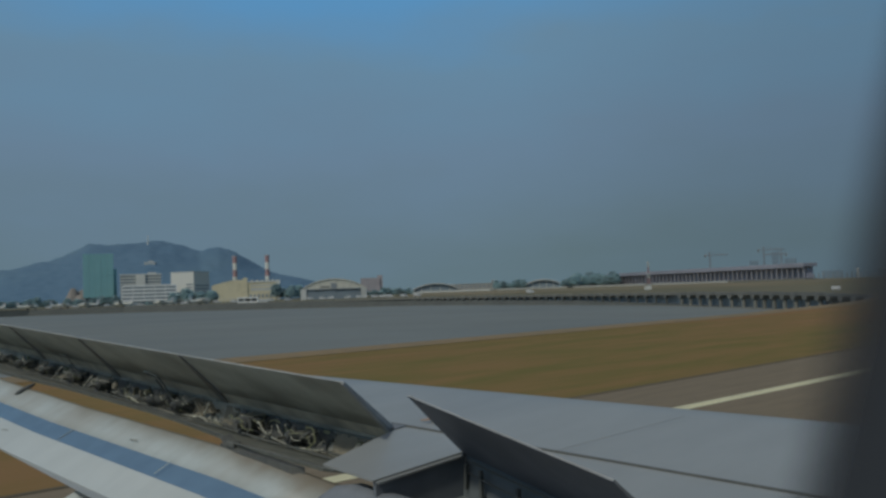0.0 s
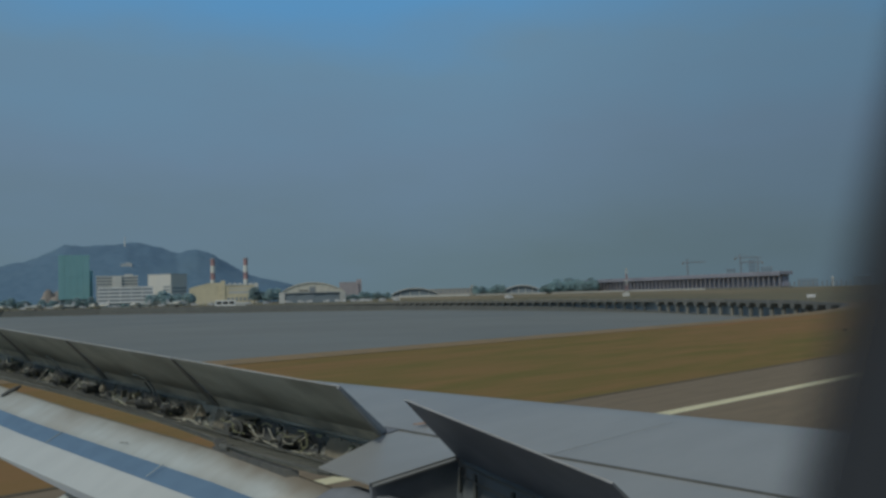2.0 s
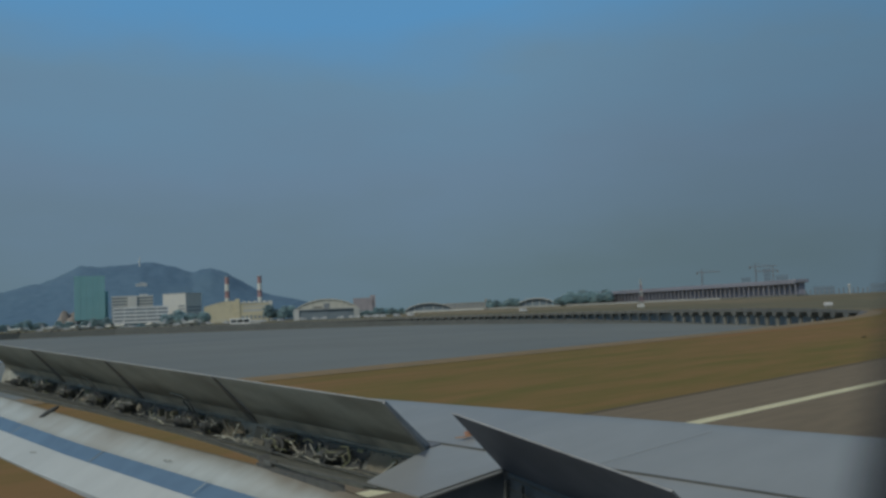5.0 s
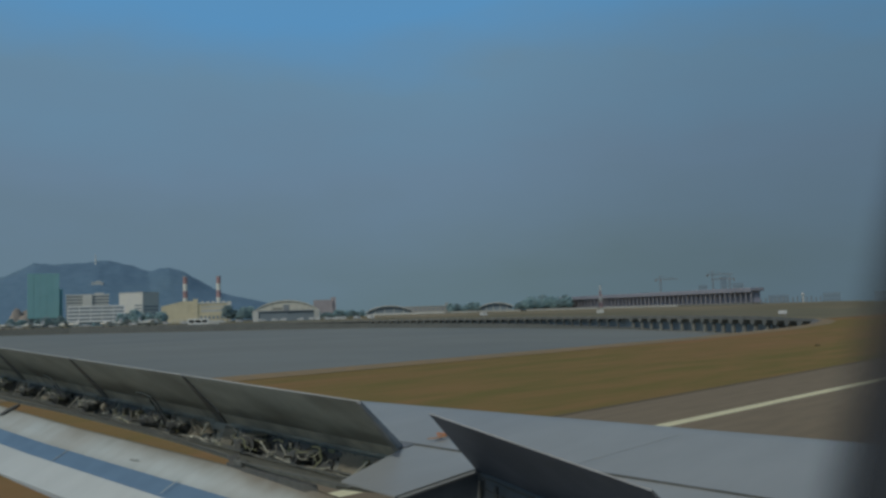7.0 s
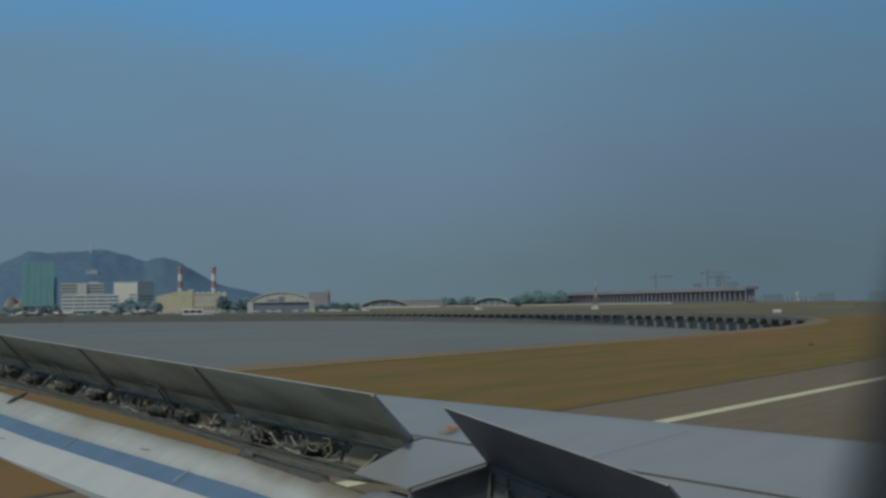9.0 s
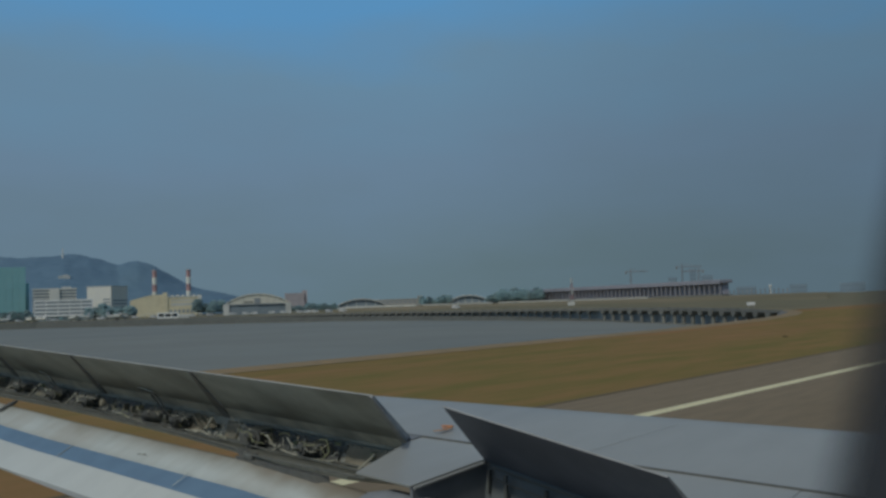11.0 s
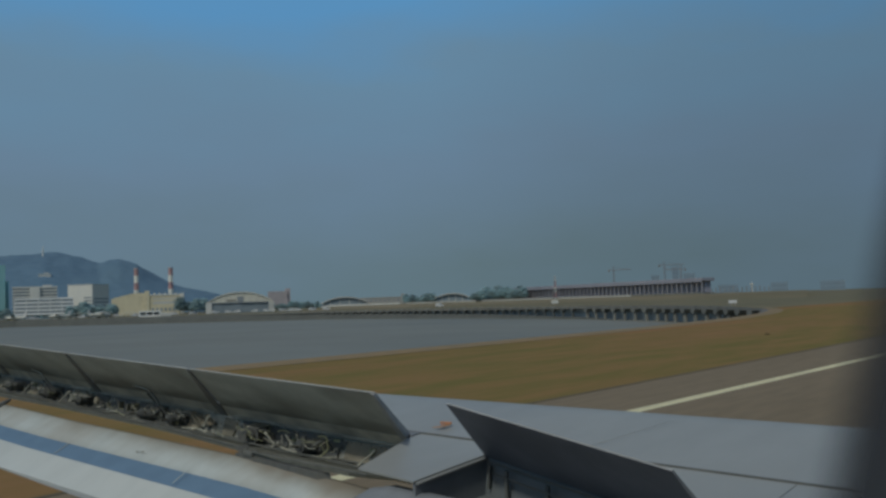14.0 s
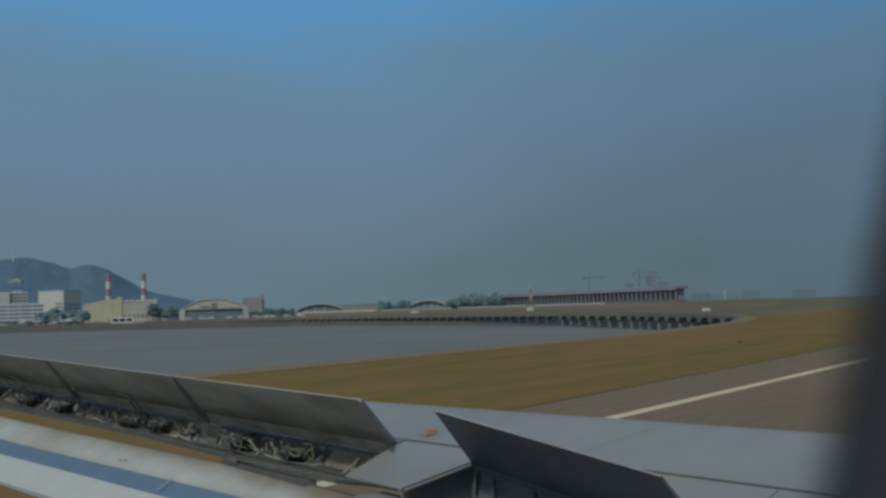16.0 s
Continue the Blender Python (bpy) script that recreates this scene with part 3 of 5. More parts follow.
for k in range(5):
    for j in range(2):
        part("netting", bevelled(-17.5 + 7.03 * k, -10.6 + 7.03 * k, 0.15 * (k % 2), 26, 11 + 27 * j, 37.9 + 27.1 * j, 0.12), M_NET, t_)
for x in (-15.5, -9, -2.5, 4, 10, 15.5):
    part("column", boxed(x - 0.9, x + 0.9, 1, 2.8, 0, 11), M_HAZED, t_)
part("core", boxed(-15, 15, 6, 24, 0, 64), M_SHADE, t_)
part("side_scaffold", boxed(17.7, 21.2, 4, 20, 0, 46), M_NET, t_)

# car park with open decks
t_ = thing("car_park", site(65.35, 1050), "white open-sided multi-storey car park", "car park")
banded(t_, -29.5, 29.5, 0, 24, 6.0, 4, 4.1, 1.9, M_CARPARK, M_SHADE, 6)
part("base", boxed(-28, 28, 1.5, 22, 0, 6), M_SHADE, t_)

# slab block behind it
t_ = thing("office_block", site(65.85, 1125), "pale slab block with banded windows and a blank stair core", "office block")
banded(t_, -24, 24, 0, 18, 4.0, 9, 3.7, 1.6, M_WHITEWALL, M_DARKGLASS)
part("stair_core", bevelled(-5.5, 5.2, -2.0, 12, 0, 38.2, 0.2), M_WHITEWALL, t_)
part("roof_house", boxed(8, 18, 4, 12, 37, 40), M_CONC, t_)

# white block standing at an angle
t_ = thing("white_block", site(62.68, 1100, 0, -35), "cream-white block with a shaded side and strip windows", "office block")
part("wall", bevelled(-33, 0, 0, 33, 8, 38.6, 0.25), M_WHITEWALL, t_)
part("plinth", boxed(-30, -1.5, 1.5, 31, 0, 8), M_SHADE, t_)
for k in range(4):
    part("window_band", boxed(-11, -1.0, -0.12, 0.5, 11.6 + k * 3.6, 13.2 + k * 3.6), M_DARKGLASS, t_)
for k in range(3):
    part("window_band", boxed(-0.5, 0.12, 3, 31, 13 + k * 4.0, 14.5 + k * 4.0), M_DARKGLASS, t_)
part("roof_edge", boxed(-33.3, 0.3, -0.3, 33.3, 38.3, 39.1), M_CONC, t_)
part("skybridge", boxed(-62, -30, 6, 10, 19.5, 22.5), M_CONC, t_)

# power station halls
t_ = thing("power_station", site(59.5, 1400), "pale yellow power station halls with a central pilaster", "power station")
wl_, wr_ = -width(1400, 59.5, 61.6), width(1400, 57.35, 59.5)
bm = bmesh.new()
prism(bm, [(wl_, 0), (-4, 0), (-4, 33), (-20, 33), (wl_ + 8, 27.5), (wl_, 25)], 0, 40)
part("west_hall", bm, M_YELLOW, t_)
part("east_hall", boxed(3, wr_, 0, 44, 0, 28.5), M_YELLOW, t_)
part("pilaster", boxed(-4, 3, -1.5, 20, 0, 36), M_YELLOW, t_)
part("cornice", boxed(2.5, wr_ + 1.2, -0.8, 45, 28.5, 30.2), M_WHITEWALL, t_)
part("louvre_band", boxed(8, wr_ - 6, -0.15, 0.5, 15.5, 19.5), M_CONC, t_)
part("louvre_band", boxed(8, wr_ - 6, -0.15, 0.5, 22.5, 24.5), M_CONC, t_)
part("end_bay", boxed(wr_ - 5, wr_ + 0.6, -1.2, 10, 0, 31.5), M_WHITEWALL, t_)
for k in range(7):
    part("doorway", boxed(6 + k * 6.2, 9.6 + k * 6.2, -0.2, 0.6, 4.5, 9.5), M_SHADE, t_)
for k in range(5):
    part("roof_vent", boxed(8 + k * 8, 12 + k * 8, 10, 18, 30.2, 32.2), M_CONC, t_)


def chimney(m, top, r):
    t = thing("chimney", m, "tall red and white banded power station chimney", "chimney", "power station chimneys")
    zs = [(0, 28, M_CONC)] + [(28 + k * (top - 28) / 4, 28 + (k + 1) * (top - 28) / 4, M_WHITEWALL if k % 2 == 0 else M_RED) for k in range(4)]
    for z0, z1, m_ in zs:
        b = bmesh.new()
        f = lambda z: r * (1.16 - 0.16 * z / top)
        rod(b, (0, 0, z0), (0, 0, z1), f(z0), f(z1), sides=20)
        part("band", b, m_, t, smooth=False)
    b = bmesh.new()
    rod(b, (0, 0, top - 1.2), (0, 0, top + 0.8), r * 1.12, r * 1.12, sides=20)
    part("rim", b, M_BRICK, t)
    b = bmesh.new()
    rod(b, (0, 0, top * 0.66), (0, 0, top * 0.66 + 0.7), r * 1.4, r * 1.4, sides=20)
    part("walkway", b, M_STEEL, t)
    return t


chimney(site(60.14, 1455), 73, 3.4)
chimney(site(58.1, 1455), 73, 3.4)

# low white building by the water
t_ = thing("service_building", site(59.1, 775) @ Matrix.Scale(1.12, 4), "small white flat-roofed building with wide openings", "service building")
part("roof_slab", bevelled(-11, 4.5, 0, 10, 3.6, 4.6, 0.08), M_CARPARK, t_)
part("wing_roof", bevelled(4.5, 12.5, 0, 8, 2.0, 2.6, 0.08), M_CARPARK, t_)
for x in (-10.9, -6.1, -1.2, 3.6):
    part("post", boxed(x, x + 0.8, 0, 0.9, 0, 3.6), M_CARPARK, t_)
part("back_wall", boxed(-10.5, 4, 6, 6.4, 0, 3.6), M_SHADE, t_)
part("sill_wall", boxed(-10.9, 4.4, 0.1, 0.4, 0, 1.3), M_CARPARK, t_)
part("wing_wall", boxed(4.6, 12.2, 0.3, 7.7, 0, 2.0), M_CONC, t_)


# arched hangars
def arch(w, h0, h1, k=24):
    return [(-w / 2 + w * i / k, h0 + (h1 - h0) * (1 - (2 * i / k - 1) ** 2) ** 0.85) for i in range(k + 1)]


t_ = thing("hangar", site(53.86, 965), "wide aircraft hangar with a curved pale roof and a dark filled doorway", "hangar")
w_ = width(965, 51.71, 55.99)
top_ = arch(w_ - 3, 11.8, 22.6)
bm = bmesh.new()
prism(bm, [(x, z) for x, z in top_] + [(x, z - 1.2) for x, z in top_[::-1]], -1.0, 60)
part("roof", bm, M_ROOF, t_, smooth=False)
bm = bmesh.new()
prism(bm, top_ + [(w_ / 2 - 1.5, 11.4), (-w_ / 2 + 1.5, 11.4)], 0.0, 0.7)
part("gable", bm, M_ROOF, t_)
part("side_wall", bevelled(-w_ / 2, -w_ / 2 + 6.2, -0.8, 60, 0, 11.8, 0.15), M_CONC, t_)
part("side_wall", bevelled(w_ / 2 - 6.2, w_ / 2, -0.8, 60, 0, 11.8, 0.15), M_CONC, t_)
part("back_wall", boxed(-w_ / 2 + 6, w_ / 2 - 6, 57, 58, 0, 12), M_SHADE, t_)
part("gable_panel", boxed(-3.2, 3.2, -0.4, 0.3, 11.8, 17.5), M_HAZED, t_)
part("gable_vent", boxed(-14, -4.5, -0.25, 0.3, 12.6, 14.4), M_OLDCONC, t_)
part("lintel", boxed(-w_ / 2 + 6, w_ / 2 - 6, -0.6, 0.4, 10.6, 11.6), M_HAZED, t_)
part("floor_slab", boxed(-w_ / 2 + 6, w_ / 2 - 6, 0, 57, 0.02, 0.2), M_OLDCONC, t_)
# added panels fill the open doorway; their colour stands for its hazy shade
for x in (-30, -20, -9, 2, 13, 23):
    part("door_leaf", boxed(x, min(x + 11, w_ / 2 - 6), 0.8 + (x % 3) * 0.3, 1.2 + (x % 3) * 0.3, 0.2, 10.6), M_DARKGLASS, t_)


def pavilion(m, w, h0, h1, depth, label):
    t = thing("arched_pavilion", m, label, "pavilion", "arched pavilions")
    o = arch(w, h0, h1, 18)
    b = bmesh.new()
    prism(b, o + [(x, z - 1.1) for x, z in o[::-1]], -2, depth)
    part("roof", b, M_CONC, t)
    b = bmesh.new()
    prism(b, [(x, z - 1.1) for x, z in o[1:-1]] + [(w / 2 - 2, 2.5), (-w / 2 + 2, 2.5)], 1.2, depth - 2)
    part("glazing", b, M_DARKGLASS, t)
    for k in range(1, 5):
        x = -w / 2 + w * k / 5
        part("mullion", boxed(x - 0.4, x + 0.4, 0.7, 1.1, 2, (h0 + h1) / 2), M_CONC, t)
    part("base", boxed(-w / 2, w / 2, 0, depth, 0, 2.6), M_CONC, t)


pavilion(site(47.2, 1110, 2.0), 60, 5.0, 13.0, 30, "arched glass pavilion with a pale curved roof rim")
pavilion(site(40.15, 1010, 2.0), 40, 7.0, 12.2, 30, "wide arched pavilion with dark glazing under a pale roof")

t_ = thing("apartment_block", site(51.4, 1750), "distant reddish apartment block in the haze", "apartment block")
part("wall", boxed(-22, 16, 0, 20, 0, 36), M_BRICK, t_)
part("tower", boxed(12, 22, 4, 20, 0, 41), M_BRICK, t_)
for k in range(8):
    part("window_band", boxed(-20, 10, -0.15, 0.4, 4 + k * 4, 5.6 + k * 4), M_COLUMN, t_)

# long low building behind the embankment, with a taller stair block at one end
t_ = thing("airside_building", site(44.55, 1125, 3.0), "long low pale airside building with a taller end block", "building")
wl_, wr_ = -width(1125, 44.55, 46.2), width(1125, 43.3, 44.55)
part("wall", boxed(wl_, wr_, 0, 14, 0, 9.2), M_BUFF, t_)
part("roof_edge", boxed(wl_ - 0.5, wr_ - 4, -0.6, 14.5, 9.2, 10.0), M_PARAPET, t_)
part("end_block", bevelled(wr_ - 4, wr_ + 2, -1, 10, 0, 13.5, 0.2), M_BUFF, t_)
for k in range(9):
    x = wl_ + 3 + (wr_ - wl_ - 11) * k / 8
    part("window", boxed(x - 1.5, x + 1.5, -0.15, 0.4, 4.6, 7.2), M_HAZED, t_)

# pale parapet wall along the top of the embankment
t_ = thing("parapet_wall", pose(0, 0, 0), "long low white wall along the embankment top", "wall")
walls_ = []
for b0, b1 in ((48.2, 43.6), (43.2, 38.6), (38.2, 33.6), (33.2, 28.6)):
    bm = bmesh.new()
    p, q = site(b0, (1150 - (48 - b0) * 13) * 0.935).translation, site(b1, (1150 - (48 - b1) * 13) * 0.935).translation
    d = (q - p).normalized()
    nrm = Vector((-d.y, d.x, 0)) * 0.4
    vs = [bm.verts.new(x) for x in (p - nrm, q - nrm, q + nrm, p + nrm)]
    for v in vs:
        v.co.z = 2.4
    up = bmesh.ops.extrude_face_region(bm, geom=[bm.faces.new(vs)])["geom"]
    for v in up:
        if isinstance(v, bmesh.types.BMVert):
            v.co.z = 5.0
    bmesh.ops.recalc_face_normals(bm, faces=bm.faces[:])
    part("wall_stretch", bm, M_CONC if b0 > 48 else M_PARAPET, t_)

# terminal under construction: long dark roof on rows of columns
p, q = site(36.2, 1060).translation, site(24.08, 815).translation
long_ = (q - p).length
ang = math.degrees(math.atan2((q - p).y, (q - p).x))
t_ = thing("terminal_shell", pose(p.x, p.y, 3.5, 0, 0, ang), "long unfinished terminal with a dark flat roof on columns", "terminal")
part("roof", bevelled(0, long_, -2, 14, 11.6, 14.6, 0.3), M_DARKROOF, t_, "purple-grey roof deck paled for haze")
part("roof_edge", boxed(-0.4, long_ + 0.4, -2.6, -2.05, 10.9, 12.2), M_DARKROOF, t_)
part("floor_slab", boxed(0, long_, -1.0, 13, 0, 1.6), M_OLDCONC, t_)
part("mezzanine", boxed(0, long_ * 0.78, 3, 12, 5.8, 6.8), M_STEEL, t_)
part("core", boxed(4, long_ - 3, 5, 12, 1.6, 11.6), M_STEEL, t_)
n_ = int(long_ / 6.2)
for k in range(n_):
    x = 1 + (long_ - 2) * k / (n_ - 1)
    part("column", boxed(x - 0.42, x + 0.42, -1.2, -0.3, 1.6, 11.6), M_COLUMN, t_)
part("stair_tower", boxed(14, 22, -5, 0, 0, 13.2), M_BRICK, t_)
part("stair_tower", boxed(28, 33, -4, 0, 0, 12.6), M_BRICK, t_)


# free-standing columns of the terminal's next stage
t_ = thing("column_row", pose(0, 0, 3.5), "row of bare pale columns beside the unfinished terminal", "columns")
for k in range(14):
    q_ = site(23.6 - 0.26 * k, 812).translation
    part("column", boxed(q_.x - 0.45, q_.x + 0.45, q_.y - 0.45, q_.y + 0.45, 0, 4.4 + (k % 3) * 0.6), M_HAZED, t_)


def crane(m, h, jib):
    t = thing("tower_crane", m, "slender tower crane over the building site", "crane", "tower cranes")
    b = bmesh.new()
    for sx in (-1, 1):
        for sy in (-1, 1):
            rod(b, (sx, sy, 0), (sx, sy, h), 0.3, sides=4)
    for k in range(int(h / 4)):
        rod(b, (-1, -1, k * 4), (1, -1, k * 4 + 4), 0.16, sides=4)
        rod(b, (1, 1, k * 4), (-1, 1, k * 4 + 4), 0.16, sides=4)
    part("mast", b, M_CRANE, t)
    b = bmesh.new()
    rod(b, (-jib * 0.3, 0, h), (jib, 0, h), 0.5, sides=4)
    rod(b, (0, 0, h + 5), (jib * 0.8, 0, h + 0.4), 0.14, sides=4)
    rod(b, (0, 0, h + 5), (-jib * 0.28, 0, h + 0.4), 0.14, sides=4)
    rod(b, (0, 0, h), (0, 0, h + 5), 0.5, sides=4)
    part("jib", b, M_CRANE, t)
    part("counterweight", boxed(-jib * 0.3, -jib * 0.22, -1, 1, h - 3, h - 0.3), M_OLDCONC, t)


crane(site(29.6, 1350), 44, 26)
crane(site(26.4, 1400), 50, 30)
crane(site(25.4, 1300), 40, -24)

# red and white aerial mast with a hut
t_ = thing("radio_mast", site(33.4, 700, 0), "red and white lattice mast beside a small white hut", "mast")
for k in range(5):
    b = bmesh.new()
    z0, z1 = k * 4.4, k * 4.4 + 4.4
    for s, c in ((0, 1), (0.87, -0.5), (-0.87, -0.5)):
        rod(b, (s * 1.5 * (1 - z0 / 34), c * 1.5 * (1 - z0 / 34), z0), (s * 1.5 * (1 - z1 / 34), c * 1.5 * (1 - z1 / 34), z1), 0.2, sides=5)
    rod(b, (-1 + z0 / 40, -0.6, z0), (1 - z1 / 40, -0.6, z1), 0.1, sides=4)
    rod(b, (1 - z0 / 40, -0.6, z0), (-1 + z1 / 40, -0.6, z1), 0.1, sides=4)
    part("lattice", b, M_RED if k % 2 else M_CONC, t_)
part("hut", bevelled(-3.5, 2, -2, 2, 0, 2.6, 0.1), M_CONC, t_)

# mast and white house on the hill
t_ = thing("hilltop_mast", site(65.4, 2360, 148), "thin white mast on the hilltop", "mast")
b = bmesh.new()
rod(b, (0, 0, 0), (0, 0, 27), 1.7, 0.9, sides=8)
part("pole", b, M_WHITEWALL, t_)
b = bmesh.new()
rod(b, (0, 0, 12), (0, 0, 14), 2.6, 2.6, sides=12)
part("collar", b, M_WHITEWALL, t_)
t_ = thing("hillside_house", site(65.3, 2150, 93), "white house on the wooded slope", "house")
part("wall", boxed(-13, 12, 0, 10, -3, 3.2), M_CONC, t_)
part("roof", boxed(-14, 13, -0.8, 10.6, 3.2, 4.0), M_WHITEWALL, t_)
part("upper_storey", boxed(-4, 8, 2, 9, 4.0, 6.4), M_CONC, t_)

# far skyline
for b_, d_, w_, h_ in ((27.0, 2700, 26, 62), (25.75, 2800, 20, 88), (24.9, 2750, 34, 66), (22.6, 2900, 60, 28), (19.6, 2900, 50, 30), (16.6, 2900, 70, 30), (30.5, 2700, 44, 46)):
    t_ = thing("high_rise", site(b_, d_), "high-rise block far off in the haze", "high-rise", "far skyline")
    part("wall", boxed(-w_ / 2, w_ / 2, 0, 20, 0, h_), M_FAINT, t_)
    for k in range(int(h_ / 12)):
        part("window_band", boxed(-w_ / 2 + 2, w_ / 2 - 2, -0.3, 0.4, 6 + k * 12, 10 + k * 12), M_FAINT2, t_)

# small white dome
t_ = thing("radome_tower", site(21.2, 1500), "small white tower standing on open ground", "tower")
b = bmesh.new()
rod(b, (0, 0, 0), (0, 0, 14), 1.8, 1.2, sides=12)
part("shaft", b, M_CONC, t_)
b = bmesh.new()
bmesh.ops.create_icosphere(b, subdivisions=2, radius=2.6, matrix=Matrix.Translation((0, 0, 16)))
part("dome", b, M_CONC, t_, smooth=True)

# taxiway sign on the bridge
t_ = thing("taxiway_sign", site(22.4, 263, 0.45), "white rectangular airfield sign board on two short posts", "sign")
part("board", bevelled(-1.15, 1.15, -0.15, 0.15, 0.75, 1.6, 0.04), M_PLASTIC, t_)
for x in (-0.7, 0.7):
    part("post", boxed(x - 0.06, x + 0.06, -0.06, 0.06, 0, 0.8), M_STEEL, t_)


# ---------------------------------------------------------------- trees
def tree_model(name, h, spread, seed):
    rnd = random.Random(seed)
    t = thing(name, pose(0, 0, -50), "broad haze-paled tree with an uneven crown", "tree", "trees by the apron")
    b = bmesh.new()
    rod(b, (0, 0, 0), (0.2, 0, h * 0.45), h * 0.035, h * 0.02, sides=7)
    for k in range(5):
        a = k * 1.3 + rnd.random()
        rod(b, (0.1, 0, h * (0.3 + 0.03 * k)), (math.cos(a) * spread * 0.5, math.sin(a) * spread * 0.5, h * (0.55 + 0.06 * k)), h * 0.014, h * 0.006, sides=5)
    part("trunk", b, M_BARK, t)
    b = bmesh.new()
    for k in range(720):
        a, u_ = rnd.random() * 6.28, rnd.random() ** 0.5
        z = h * (0.28 + 0.72 * rnd.random())
        f = max(0.15, 1 - ((z / h - 0.58) / 0.46) ** 2) ** 0.5
        lump = 0.75 + 0.35 * math.sin(a * 3 + seed) * math.cos(z)
        c = Vector((math.cos(a) * spread * u_ * f * lump, math.sin(a) * spread * u_ * f * lump, z))
        s = h * 0.046 * (0.6 + rnd.random())
        e = Euler((rnd.random() * 6, rnd.random() * 6, rnd.random() * 6)).to_matrix()
        v = [b.verts.new(c + e @ Vector(p) * s) for p in ((-1, -0.6, 0), (1, -0.6, 0.2), (0.9, 0.7, 0), (-0.8, 0.8, 0.3), (0, 0, 0.9))]
        for f_ in ((0, 1, 4), (1, 2, 4), (2, 3, 4), (3, 0, 4)):
            b.faces.new([v[i] for i in f_])
    part("crown", b, M_HAZED_LEAF, t)
    return t


models = [tree_model("tree", 13, 6.0, 1), tree_model("tree", 16, 7.0, 2), tree_model("tree", 11, 6.5, 3)]
rnd = random.Random(7)
used = [False] * 3
for b0, b1, dist, count, size in ((64.0, 61.4, 1030, 34, 0.92), (76.5, 70.6, 1130, 30, 0.75), (70.4, 67.0, 1095, 14, 0.72), (66.9, 64.2, 1000, 9, 0.34), (43.3, 41.2, 1060, 34, 0.66), (38.9, 37.9, 1030, 22, 0.78), (37.9, 35.4, 1040, 56, 1.0), (57.6, 55.9, 1300, 12, 1.25), (51.9, 48.2, 1180, 22, 0.66), (35.5, 33.6, 1090, 7, 0.9)):
    for k in range(count):
        b = b0 + (b1 - b0) * (k + 0.3 + 0.5 * rnd.random()) / count
        i = rnd.randrange(3)
        m = site(b, dist + rnd.uniform(-25, 25), 2.8 if b < 48 else 0, rnd.uniform(0, 360))
        s = size * rnd.uniform(0.8, 1.15)
        if used[i]:
            c = copy_thing(models[i], m)
        else:
            c, used[i] = models[i], True
            c.matrix_world = m
        c.scale = (s, s, s)


# bare rocky mound at the hill's foot
t_ = site(69.75, 1190)
bm = bmesh.new()
heap = []
for i in range(25):
    x = -34 + 68 * i / 24
    line = []
    for j in range(13):
        y = 34 * j / 12
        z = 25 * min(1, math.exp(-((x - 9) / 19) ** 4) * 1.1) * math.sin(math.pi * min(1, (j + 0.2) / 12)) ** 0.6
        z *= 0.78 + 0.55 * noise.noise(Vector((x / 11, y / 9, 2.0)))
        line.append(bm.verts.new((x + 1.5 * noise.noise(Vector((x / 5, y / 5, 9.0))), y, max(z, 0) if 0 < j < 12 and 0 < i < 24 else -0.3)))
    heap.append(line)
for a, b in zip(heap, heap[1:]):
    for j in range(12):
        bm.faces.new((a[j], a[j + 1], b[j + 1], b[j]))
bmesh.ops.recalc_face_normals(bm, faces=bm.faces[:])
ob = tagged(part("earth_mound", bm, M_SPOIL), "bare tan rock and earth mound beside the netted tower", "mound")
ob.matrix_world = t_


def canopy(m, w, h, label):
    """A long low shelter: thin pitched roof on slim posts."""
    t = thing("apron_shelter", m, label, "shelter", "apron shelters")
    b = bmesh.new()
    prism(b, [(-w / 2 - 0.6, h), (0, h + 1.2), (w / 2 + 0.6, h), (w / 2 + 0.6, h + 0.35), (0, h + 1.6), (-w / 2 - 0.6, h + 0.35)], -1, 8)
    part("roof", b, M_WHITEWALL, t)
    for k in range(5):
        x = -w / 2 + w * k / 4
        for y in (0, 7):
            part("post", boxed(x - 0.22, x + 0.22, y - 0.2, y + 0.2, 0, h + 0.7), M_CONC, t)


canopy(site(63.4, 905), 24, 4.0, "long white pitched-roof shelter on slim posts")
canopy(site(62.0, 935, 0, 20), 13, 4.5, "short white pitched-roof shelter on slim posts")
canopy(site(60.5, 930), 16, 3.5, "low white shelter beside the power station")

